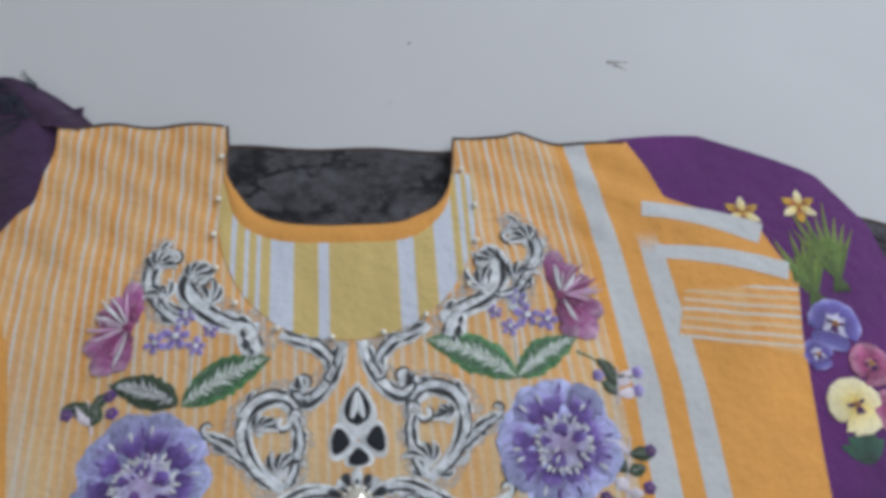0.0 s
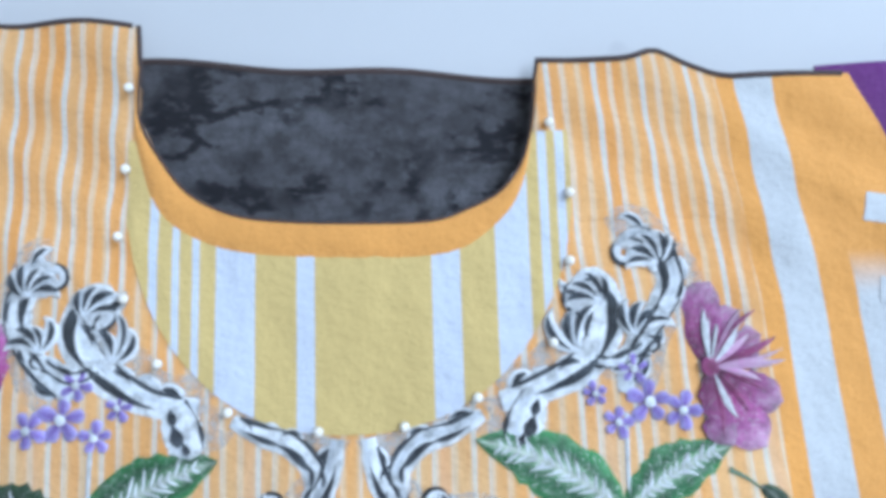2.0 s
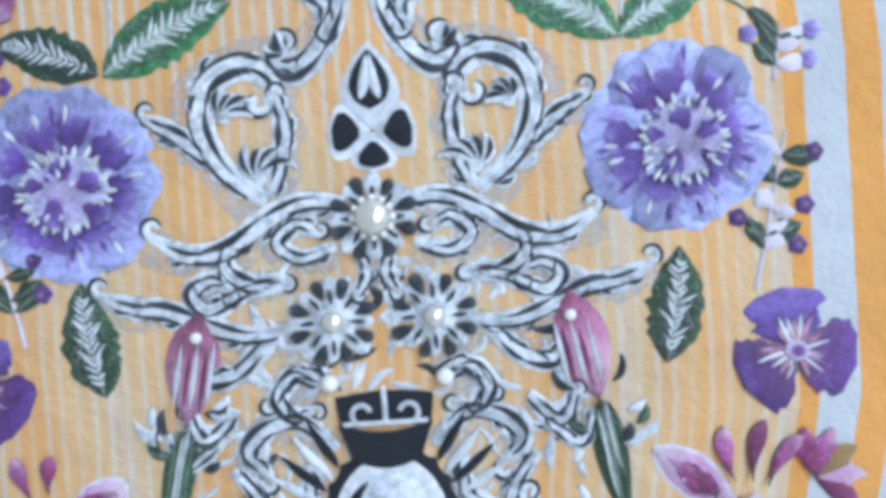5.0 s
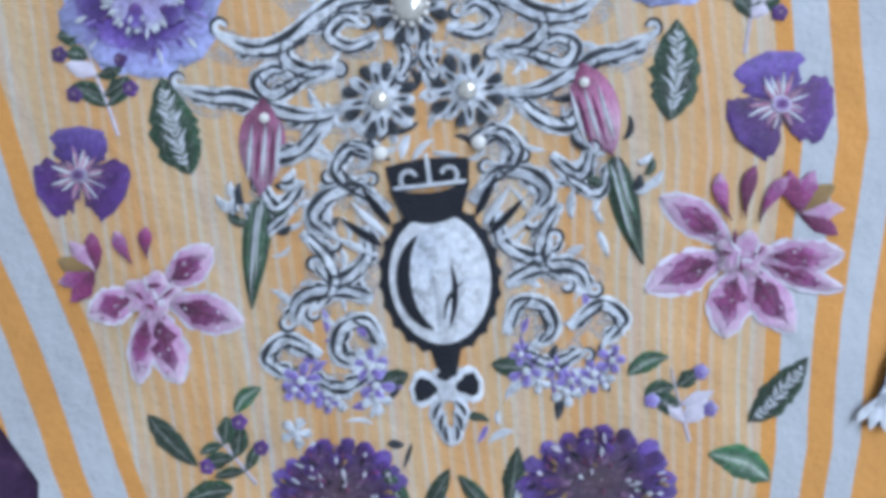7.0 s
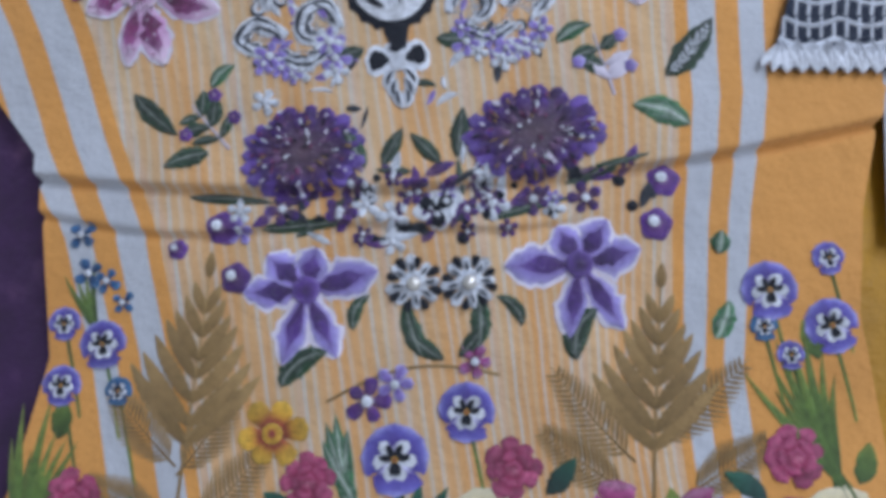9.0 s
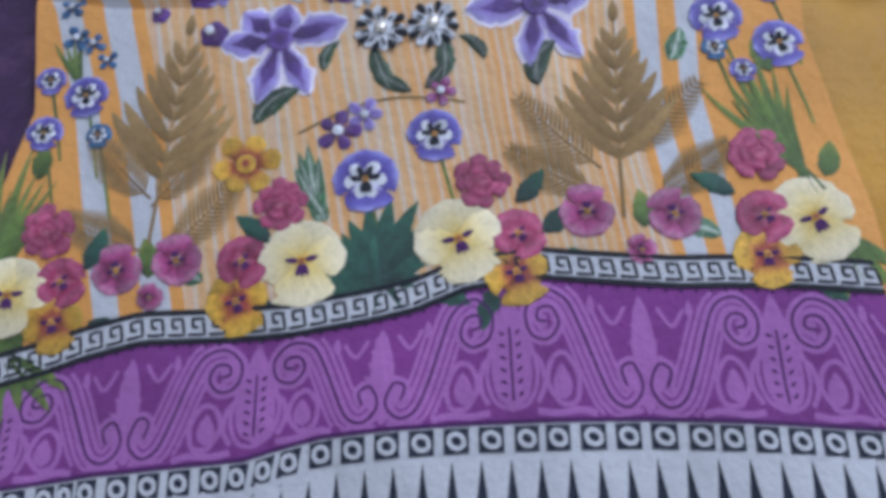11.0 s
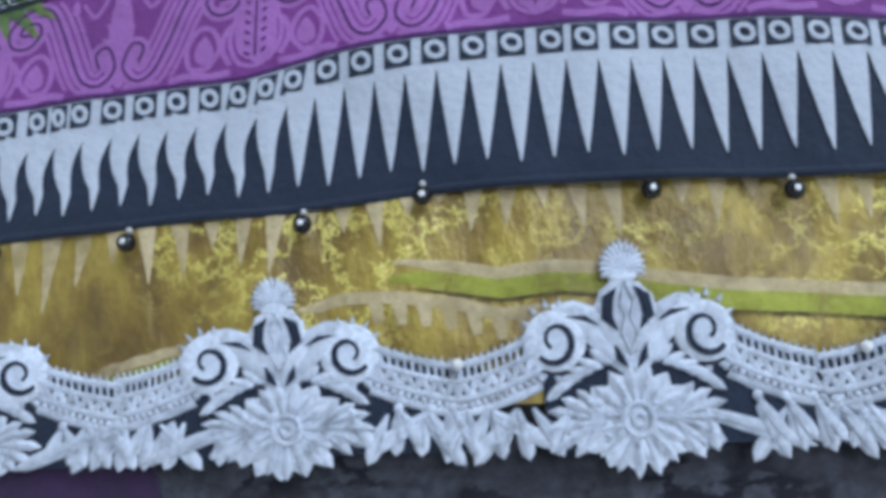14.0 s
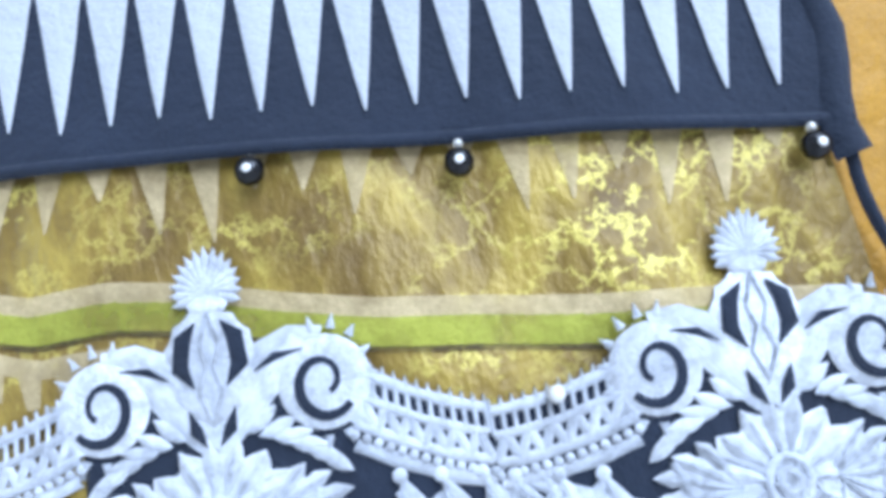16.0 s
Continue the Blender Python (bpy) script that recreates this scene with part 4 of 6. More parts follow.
def rosette(x, y, r, stud=True, dark="scroll_dark"):
    ob = part("rosette", Shape().disc(x, y, r * 0.5, lift=0.001, base=0.0012, wobble=0.1, lobes=8, n=32), M["scroll"], shirt, "grey and black embroidered rosette")
    petals(ob, x, y, 8, r * 0.20, r * 0.72, r * 0.17, "scroll", base=0.0008, ruffle=0.25, lift=0.0008)
    for i in range(8):
        part("petal_slit", Shape().strip(bend(x + r * 0.36 * math.cos(i * math.pi / 4), y + r * 0.36 * math.sin(i * math.pi / 4), i * 45 + rng.uniform(-8, 8), r * 0.34, 0, 20, 5), leaf_half(r * 0.045, 0.5), 0.0003, 0.0026, 3), M["scroll_dark"], ob)
    petals(ob, x, y, 8, r * 0.50, r * 0.44, r * 0.13, dark, 22, base=0.0022, ruffle=0.1, lift=0.0006)
    if stud:
        z = relief(x, y) + 0.005
        part("stud", Shape().ball(x, y, z, r * 0.24, 0.6), M["crystal"], ob, "pale crystal stud")


def scroll(knots, width, side=1, lobes=4):
    """A baroque acanthus scroll through the knots: flat pale band with a hooked end, short black strokes, curling leaves on its outer side."""
    line = curve_on(knots, 30)
    part("net_halo", Shape().strip(beside(line, lambda s: -side * width * 0.7), lambda s: width * (1.35 + 0.35 * math.sin(s * 17 + width * 9000)), 0.0002, 0.0003, 5), M["net"], shirt)
    w = lambda s: width * (0.26 + 0.74 * math.sin(math.pi * (0.10 + 0.74 * s)) ** 0.9) * (1 if s < 0.85 else 1 - 3.0 * (s - 0.85))
    ob = part("scroll", Shape().strip(line, w, 0.0006, 0.0010, 7, relief, 0.18, width * 7000), M["scroll"], shirt, "silver grey baroque scroll with black strokes")
    for a, b, o, k in ((4, 13, 0.30, 0.24), (11, 23, 0.34, 0.34), (20, 28, 0.10, 0.20)):
        part("dark_stroke", Shape().strip(beside(line, lambda s: side * w(s) * o)[a:b], leaf_half(width * k, 0.62), 0.0003, 0.0017, 4), M["scroll_dark"], ob)
    part("dark_edge", Shape().strip(beside(line, lambda s: -side * w(s) * 0.90)[2:27], lambda s: 0.0007 + 0.0004 * math.sin(s * 11), 0.0002, 0.0013, 3), M["scroll_dark"], ob)
    if not lobes:
        return
    (px, py), (qx, qy), (rx, ry) = line[-5], line[-3], line[-1]
    turn = 1 if (qx - px) * (ry - qy) - (qy - py) * (rx - qx) > 0 else -1
    h = math.degrees(math.atan2(ry - qy, rx - qx))
    part("hook", Shape().strip(bend(rx, ry, h, width * 2.3, turn * 160, turn * 330, 12), lambda s: width * (0.36 - 0.10 * s), 0.0005, 0.0010, 5), M["lace"], ob)
    part("hook_edge", Shape().strip(beside(bend(rx, ry, h, width * 2.3, turn * 160, turn * 330, 12), lambda s: -turn * width * 0.34), leaf_half(0.0008, 0.5), 0.0002, 0.0015, 3), M["scroll_dark"], ob)
    edge = beside(line, lambda s: -side * w(s) * 0.5)
    for i in range(lobes * 2 + 1):
        k = 2 + int(i * 25 / (lobes * 2 + 1))
        (ax, ay), (bx, by) = line[k], line[k + 1]
        h = math.degrees(math.atan2(by - ay, bx - ax))
        flip = side if i % 4 != 3 else -side
        x, y = edge[k]
        a = h - flip * rng.uniform(30, 75)
        l = min(0.016, width * rng.uniform(1.6, 2.8))
        leafy = bend(x, y, a, l, flip * 70, flip * 150, 10)
        part("lobe", Shape().strip(leafy, leaf_half(width * 0.40, 0.42), 0.0005, 0.0008 + 0.0001 * (i % 3), 5, relief, 0.3, i), M["scroll" if i % 3 else "lace"], ob)
        if i % 2 == 0:
            part("dark_stroke", Shape().strip(leafy[1:9], leaf_half(width * 0.17, 0.6), 0.0002, 0.0013 + 0.0001 * (i % 3), 3), M["scroll_dark"], ob)


def scrolls(rows, cx, cy, scale, sides=(-1, 1)):
    """Rows of (width, lobe side, lobes, knots); mirrored about cx."""
    for width, side, lobes, knots in rows:
        for sd in sides:
            scroll([(cx + sd * u * scale, cy - v * scale) for u, v in knots], width, side * sd, lobes)


def sprig(x, y, heading, length, n=4, tip="iris", side=1):
    stem = bend(x, y, heading, length, 12, -14, 12)
    ob = part("sprig", Shape().strip(stem, taper(0.0011, 0.5), 0.001, 0.0008, 3), M["outline"], shirt, "small leafy sprig with violet buds")
    for i in range(n):
        ax, ay = stem[3 + int(i * 9 / n)]
        for sg in (1, -1):
            a = heading + sg * (52 + 8 * i) + rng.uniform(-28, 28)
            part("leaflet", Shape().strip(bend(ax, ay, a, rng.uniform(0.010, 0.019), 0, 40, 7), leaf_half(rng.uniform(0.003, 0.0055), 0.5), 0.001, 0.001, 5, relief, 0.3, i), M["leaf_dark" if rng.random() < 0.75 else "outline"], ob)
        a = heading + (70 if i % 2 else -70)
        bx, by = ax + 0.015 * math.cos(radians(a)), ay + 0.015 * math.sin(radians(a))
        part("bud", Shape().disc(bx, by, 0.0042, lift=0.0016, base=0.0012, wobble=0.12, lobes=5, n=15), M[tip], ob)


def cluster(x, y, r, material="blue_iris", n=5):
    ob = part("blossom", Shape().disc(x, y, r * 0.25, lift=0.001, base=0.003, rings=(0.6, 1), n=10), M["lace"], shirt, "small lilac embroidered blossom")
    petals(ob, x, y, n, r * 0.1, r * 0.9, r * 0.3, material, rng.uniform(0, 70), ruffle=0.2)


def pansy(x, y, r, material, turn=0, face="plum_line", label="printed pansy with dark face", owner=None, ground=relief):
    ob = part("pansy", Shape().disc(x, y, r * 0.13, lift=0.0004, base=0.0022, rings=(0.6, 1), n=10, ground=ground), M["pansy_gold"], owner or shirt, label)
    for i, (a, l, w) in enumerate(((60, 0.95, 0.52), (120, 0.95, 0.52), (5, 0.95, 0.46), (175, 0.95, 0.46), (270, 1.0, 0.62))):
        s = Shape().strip(bend(x, y, a + turn, r * l, 0, 0, 9), petal_half(r * w), 0.0005, 0.0006 + 0.0002 * i, 9, ground, 0.42, i + x * 70)
        part("petal", s, M[material], ob)
    if face == "black":
        for a in (50, 130, 352, 188, 250, 290):
            part("pale_eye", Shape().strip(bend(x, y, a + turn, r * 0.62, 0, 0, 6), petal_half(r * 0.17), 0.0002, 0.0018, 5, ground, 0.5, a), M["lace"], ob)
    for a in ((62, 118, 8, 172, 255, 270, 285) if face == "black" else (10, 170, 250, 270, 290)):
        s = Shape().strip(bend(x, y, a + turn, r * (0.46 if face == "black" else 0.36), 0, 0, 5), leaf_half(r * (0.10 if face == "black" else 0.06), 0.55), 0.0003, 0.0022, 3, ground)
        part("blotch", s, M[face], ob)


def rose(x, y, r):
    ob = part("rose", Shape().disc(x, y, r * 0.3, lift=0.0006, base=0.002, wobble=0.1, lobes=5), M["rose"], shirt, "printed crimson carnation")
    petals(ob, x, y, 8, r * 0.2, r * 0.8, r * 0.30, "rose", ruffle=0.45, lift=0.0005)
    petals(ob, x, y, 5, r * 0.05, r * 0.6, r * 0.26, "rose", 30, base=0.0018, ruffle=0.45, lift=0.0005)


def frond(x, y, heading, length, width, n=17, bow=12):
    stem = bend(x, y, heading, length, bow, bow, 40)
    ob = part("fern_frond", Shape().strip(stem, taper(0.0008, 0.4), 0.0003, 0.0006, 3), M["fern"], shirt, "golden brown printed fern frond")
    for i in range(n):
        k = 4 + int(i * 35 / n)
        (ax, ay), (bx, by) = stem[k], stem[k + 1]
        h = math.degrees(math.atan2(by - ay, bx - ax))
        w = width * (1 - 0.75 * (i / n) ** 1.4) * (0.6 + 0.4 * min(1, i / 4))
        for sg in (1, -1):
            part("leaflet", Shape().strip(bend(ax, ay, h + sg * 54, w, -sg * 8, -sg * 12, 4), leaf_half(0.00085, 0.4), 0.0002, 0.0006, 3), M["fern"], ob)


def fern(x, y, heading, length):
    """A broad fern: saw-edged lance leaflets in pairs off one stem."""
    stem = bend(x, y, heading, length, -4, 4, 40)
    ob = part("fern", Shape().strip(stem, taper(0.0012, 0.4), 0.0003, 0.0006, 3), M["fern"], shirt, "golden brown printed fern")
    for i in range(7):
        ax, ay = stem[12 + int(i * 26 / 7)]
        for sg in (1, -1):
            w = length * (0.42 - 0.046 * i)
            saw = lambda s: (0.0058 - 0.0004 * i) * math.sin(math.pi * min(1, 0.10 + 0.90 * s)) ** 0.8 * (0.90 + 0.10 * math.cos(s * 60)) + 0.0001
            part("leaflet", Shape().strip(bend(ax, ay, heading + sg * (50 - 3 * i), w, -sg * 14, -sg * 16, 28), saw, 0.0003, 0.0006 + 0.0001 * (i % 3), 3), M["fern"], ob)
    ax, ay = stem[-1]
    part("leaflet", Shape().strip(bend(ax, ay, heading, length * 0.12, 0, 0, 6), leaf_half(0.003, 0.4), 0.0003, 0.0008, 3), M["fern"], ob)


def blades(x, y, heading, n, length, material="grass", fan=30, width=0.0022, owner=None, ground=relief):
    ob = None
    for i in range(n):
        a = heading + fan * (i / max(1, n - 1) - 0.5)
        s = Shape().strip(bend(x + 0.002 * (i - n / 2), y, a, length * rng.uniform(0.7, 1.05), 10, -25, 9), leaf_half(width, 0.35), 0.0003, 0.0005 + 0.0001 * (i % 4), 3, ground)
        if ob is None:
            ob = part("grass_tuft", s, M[material], owner or shirt, "printed green grass blades")
        else:
            part("blade", s, M[material], ob)


def drop_bud(x, y, heading, length, width):
    """A drooping pink bud with a green calyx leaf and grey wisps."""
    ob = part("pink_bud", Shape().strip(bend(x, y, heading, length * 0.46, 10, -10, 12), leaf_half(width, 0.45), 0.003, 0.001, 7), M["pink"], shirt, "pink embroidered bud on dark green leaf")
    ex, ey = bend(x, y, heading, length * 0.46, 10, -10, 12)[-1]
    part("calyx", Shape().strip(bend(ex, ey, heading, length * 0.54, -10, 20, 10), leaf_half(width * 0.62, 0.35), 0.002, 0.001, 7), M["leaf_dark"], ob)
    for j in range(5):
        part("pale_stripe", Shape().strip(bend(x + (j - 2) * width * 0.30, y - length * (0.12 + 0.03 * (j % 2)), heading, length * 0.26, 0, 0, 6), leaf_half(width * 0.09, 0.5), 0.0004, 0.0029, 3), M["lace" if j % 2 == 0 else "maroon"], ob)
    part("eye_stud", Shape().ball(x, y - length * 0.10, relief(x, y) + 0.005, 0.0028, 0.7), M["pearl"], ob)
    for sg in (1, -1):
        for j in range(6):
            wx, wy = ex + sg * rng.uniform(0.2, 1.3) * width, ey + rng.uniform(-0.020, 0.008)
            part("wisp", Shape().strip(bend(wx, wy, heading + sg * rng.uniform(40, 120), rng.uniform(0.009, 0.016), sg * 120, sg * 60, 8), leaf_half(rng.uniform(0.0016, 0.0028), 0.45), 0.0006, 0.0010 + 0.0002 * j, 4), M[("scroll", "scroll_dark", "lace", "leaf_dark", "scroll", "scroll_dark")[j]], ob)
    for j in range(5):
        part("tail_stripe", Shape().strip(bend(ex + (j - 2) * 0.0016, ey - 0.004 * (j % 3), heading, length * rng.uniform(0.25, 0.42), -8, 16, 6), leaf_half(0.0008, 0.4), 0.0003, 0.0026, 3), M["lace" if j % 2 else "leaf"], ob)



# ---------- embroidery on the chest ----------
for sd in (-1, 1):
    # the two plumes beside the yoke and the ribbon of scrolls under it
    cx = -0.002
    for dx, dy, r in ((0.124, 0.008, 0.010), (0.110, 0.000, 0.007), (0.138, 0.004, 0.008), (0.118, 0.022, 0.007), (0.101, 0.012, 0.006)):
        cluster(sd * dx - 0.001, dy, r, "blue_iris")
    part("stem", Shape().strip(bend(sd * 0.113, 0.004, -92, 0.042, 0, 6, 8), taper(0.0011, 0.8), 0.001, 0.0008, 3), M["lace"], shirt)
peony(0.133, -0.082, 0.041, 12)
peony(-0.139, -0.088, 0.042, 30)
leaf(0.110, -0.037, 152, 0.070, 0.0135, 30)
leaf(0.110, -0.037, 30, 0.054, 0.0115, -24, "leaf")
part("tendril", Shape().strip(bend(0.155, -0.021, -20, 0.020, -30, -10, 7), taper(0.0012), 0.001, 0.0008, 3), M["leaf"], shirt)
leaf(-0.118, -0.041, 28, 0.066, 0.0135, -26)
leaf(-0.120, -0.040, 160, 0.050, 0.0115, 26, "leaf_dark")
trumpet(0.150, 0.022, 0.036, 0)
trumpet(-0.158, 0.016, 0.034, 180)
sprig(0.178, -0.060, 78, 0.026, 3, "blue_iris")
sprig(0.165, -0.152, 74, 0.072, 5)
sprig(-0.174, -0.056, 100, 0.024, 3, "iris")
sprig(-0.160, -0.158, 100, 0.064, 5)
# the palmette over the jewel
for dx, dy, h, l, w in ((0, -0.062, 90, 0.026, 0.0088), (-0.0055, -0.0725, 172, 0.0125, 0.0100), (0.0055, -0.0725, 8, 0.0125, 0.0100), (0.0, -0.0765, -90, 0.0115, 0.0080)):
    x, y = dx - 0.001, dy
    ob = part("palmette_leaf", Shape().strip(bend(x - 0.35 * l * math.cos(radians(h)), y - 0.35 * l * math.sin(radians(h)), h, l * 1.5, 0, 0, 10), petal_half(w * 1.25) if l < 0.02 else leaf_half(w * 1.5, 0.4), 0.001, 0.0008, 7), M["lace"], shirt)
    part("dark_heart", Shape().strip(bend(x, y, h, l, 0, 0, 10), petal_half(w * 0.85) if l < 0.02 else leaf_half(w, 0.4), 0.0008, 0.0022, 5), M["black"], ob)
for dx in (-0.0045, 0.0045):
    part("flame", Shape().strip(bend(dx - 0.001, -0.058, 90 + dx * 6000, 0.020, -dx * 9000, 0, 8), leaf_half(0.0022, 0.4), 0.0008, 0.0036, 4), M["lace"], shirt)
rosette(-0.003, -0.110, 0.021)
for width, side, lobes, knots in (
        (0.0080, -1, 4, ((60, 10), (77, 15), (96, 24), (106, 38), (107, 51), (101, 60), (94, 58))),
        (0.0062, 1, 4, ((113, 12), (117, 28), (128, 44), (136, 58), (132, 72), (122, 79), (115, 76))),
        (0.0036, 1, 2, ((98, 28), (110, 26), (124, 34))),
        (0.0084, 1, 0, ((75, 14), (70, 2), (66, -10))),
        (0.0052, 1, 2, ((52, 5), (39, -2), (26, -6), (17, -16), (18, -26))),
        (0.0080, 1, 4, ((-68, 10), (-90, 14), (-109, 26), (-120, 40), (-119, 52), (-111, 59), (-107, 55))),
        (0.0062, -1, 4, ((-121, 16), (-136, 31), (-145, 46), (-145, 60), (-138, 70), (-131, 72))),
        (0.0036, -1, 2, ((-110, 30), (-122, 26), (-134, 34))),
        (0.0084, -1, 0, ((-79, 14), (-75, 2), (-71, -10))),
        (0.0052, -1, 2, ((-54, 5), (-42, -1), (-29, -6), (-20, -16), (-21, -26)))):
    scroll([(u * 0.001, v * 0.001) for u, v in knots], width, side, lobes)
# feathered ends and inner leaves of the plumes
for x, y, h, n, l, turn in ((0.104, 0.050, 118, 4, 0.018, 1), (0.130, 0.066, 105, 5, 0.019, 1), (0.120, 0.036, 78, 4, 0.019, -1), (0.095, 0.030, 112, 3, 0.024, -1), (-0.116, 0.050, 68, 4, 0.018, -1), (-0.141, 0.060, 78, 5, 0.018, -1), (-0.136, 0.036, 108, 4, 0.018, 1), (-0.106, 0.031, 70, 3, 0.024, 1), (0.060, -0.062, 120, 4, 0.016, 1), (-0.066, -0.062, 60, 4, 0.016, -1), (0.044, -0.090, 100, 4, 0.020, 1), (-0.052, -0.090, 80, 4, 0.020, -1), (0.030, -0.034, 20, 3, 0.012, 1), (-0.036, -0.034, 160, 3, 0.012, -1)):
    tuft = part("plume_tuft", Shape().disc(x, y, 0.0032, lift=0.0005, base=0.0012, n=14), M["scroll"], shirt)
    for i in range(n):
        feather = bend(x, y, h + (i - (n - 1) / 2) * 30 - turn * 20, l * rng.uniform(0.7, 1.1), turn * 30, turn * 190, 12)
        part("feather", Shape().strip(feather, leaf_half(rng.uniform(0.0024, 0.0036), 0.45), 0.0006, 0.0013 + 0.0002 * i, 5, relief, 0.3, i + x * 60), M["scroll" if i % 2 else "lace"], tuft)
        part("feather_stroke", Shape().strip(beside(feather, lambda s: -turn * 0.0008)[2:11], leaf_half(rng.uniform(0.0009, 0.0016), 0.6), 0.0002, 0.0020 + 0.0002 * i, 3), M["scroll_dark"], tuft)
scrolls([
    (0.0058, -1, 4, ((26, -425), (40, -360), (75, -300), (125, -262), (165, -285), (150, -325))),
    (0.0064, 1, 5, ((185, -40), (255, -100), (290, -180), (275, -250), (215, -280), (165, -252), (172, -208))),
    (0.0046, -1, 4, ((180, -45), (158, -110), (150, -170), (168, -225))),
    (0.0044, 1, 4, ((285, -120), (325, -160), (392, -200))),
    (0.0054, 1, 5, ((50, -30), (125, -36), (195, -5), (260, 38), (330, 45), (395, 10))),
    (0.0042, 1, 3, ((70, 45), (130, 62), (168, 35), (135, 8), (102, 25))),
    (0.0044, -1, 3, ((150, 112), (225, 118), (298, 150), (330, 115), (290, 88), (252, 118))),
    (0.0044, -1, 3, ((250, 30), (262, 70), (225, 100), (160, 96))),
    (0.0050, 1, 5, ((160, 190), (240, 192), (310, 166), (370, 140), (430, 130), (490, 108))),
    (0.0048, -1, 4, ((195, 205), (245, 258), (305, 272), (335, 230))),
    (0.0042, 1, 3, ((105, 292), (160, 268), (192, 310), (160, 352), (128, 330))),
    (0.0036, 1, 2, ((30, 60), (20, 100), (40, 130))),
], -0.003, -0.110, 0.000251)
scrolls([
    (0.0050, 1, 4, ((75, -130), (125, -180), (185, -170), (215, -130), (175, -95))),
    (0.0046, 1, 4, ((120, -110), (128, -50), (180, -20), (208, -55))),
    (0.0048, -1, 4, ((120, 25), (180, 5), (245, 10), (268, 52))),
    (0.0046, 1, 4, ((112, 115), (135, 60), (185, 70), (197, 120), (155, 142))),
    (0.0046, 1, 4, ((225, 115), (285, 76), (325, 112), (285, 152))),
    (0.0042, -1, 3, ((85, -235), (130, -248), (165, -200))),
    (0.0040, 1, 3, ((225, -200), (272, -160), (292, -205))),
    (0.0040, 1, 3, ((235, -110), (200, -60), (190, -10), (235, 30))),
    (0.0040, -1, 3, ((130, 150), (190, 180), (250, 160))),
    (0.0036, -1, 3, ((240, -160), (300, -120), (330, -170))),
], -0.004, -0.250, 0.000290)
part("jewel", Shape().ball(-0.003, -0.110, relief(-0.003, -0.11) + 0.006, 0.0085, 0.55), M["crystal"], shirt, "round pale crystal jewel")
for i in range(12):
    a = i * math.pi / 6
    part("jewel_bead", Shape().ball(-0.003 + 0.0088 * math.cos(a), -0.110 + 0.0088 * math.sin(a), relief(-0.003, -0.11) + 0.004, 0.0018), M["pearl"], shirt)
for sd in (-1, 1):
    c = -0.001
    rosette(c + sd * 0.0225, -0.155, 0.0215)
    drop_bud(c + sd * 0.082, -0.147, -90 + sd * 11, 0.110, 0.0120)
    leaf(c + sd * 0.124, -0.182, 90 - sd * 10, 0.052, 0.0125, sd * 14, "leaf_dark")
    leaf(c + sd * 0.136, -0.168, 90 + sd * 20, 0.026, 0.0070, sd * 14, "leaf_dark")
    part("pearl", Shape().ball(c + sd * 0.0255, -0.182, relief(sd * 0.0255, -0.182) + 0.0035, 0.0042, 0.8), M["pearl"], shirt)
iris(0.180, -0.180, 0.0255, 6)
iris(-0.182, -0.176, 0.023, -10)

# ---------- the medallion ----------
mx, my = -0.003, -0.250
med = part("medallion", Shape().disc(mx, my, 0.0315, 0.0400, lift=0.001, base=0.0012, wobble=0.035, lobes=22, n=66), M["black"], shirt, "black and white oval medallion with plain face")
part("oval_rim", Shape().disc(mx, my, 0.0265, 0.0345, lift=0.0012, base=0.0026, n=36), M["lace"], med, "white embroidered oval")
part("oval_face", Shape().disc(mx, my - 0.0005, 0.0205, 0.0285, lift=0.0006, base=0.0036, n=32), M["scroll"], med, "pale grey oval with plain face")
part("crescent", Shape().strip([(mx + 0.019 * math.cos(a), my + 0.027 * math.sin(a)) for a in [radians(118 + 9 * i) for i in range(16)]], leaf_half(0.0036, 0.5), 0.0005, 0.0045, 5), M["black"], med)
part("fold_line", Shape().strip(bend(mx + 0.002, my - 0.026, 62, 0.034, 40, 30, 10), leaf_half(0.0015, 0.5), 0.0005, 0.0046, 3), M["black"], med)
part("fold_light", Shape().strip(bend(mx - 0.003, my - 0.026, 70, 0.030, 40, 30, 10), leaf_half(0.0036, 0.5), 0.0005, 0.0043, 4), M["lace"], med)
part("fold_line", Shape().strip(bend(mx + 0.000, my - 0.022, 95, 0.024, -70, -60, 10), leaf_half(0.0011, 0.5), 0.0005, 0.0046, 3), M["scroll_dark"], med)
part("collar", Shape().patch(8, 4, lambda u, v: (mx - 0.021 + 0.042 * u + (0.5 - u) * 0.012 * (1 - v), my + 0.033 + 0.016 * v - 0.004 * math.sin(math.pi * u)), None, relief, 0.0032), M["black"], med)
part("crown_base", Shape().strip([(mx - 0.021 + 0.042 * i / 10, my + 0.0535 + 0.002 * math.sin(math.pi * i / 10)) for i in range(11)], lambda s: 0.0075, 0.0008, 0.0010), M["black"], med)
for i in range(3):
    part("crown_curl", Shape().strip(bend(mx - 0.013 + 0.013 * i, my + 0.0495, 150 - 60 * i, 0.016, -200 + 200 * i, -240 + 240 * i if i != 1 else 10, 12), lambda s: 0.0012, 0.0008, 0.0030, 3), M["lace"], med)
part("crown_bar", Shape().strip([(mx - 0.019 + 0.038 * i / 8, my + 0.0490) for i in range(9)], lambda s: 0.0011, 0.0008, 0.0030, 3), M["lace"], med)
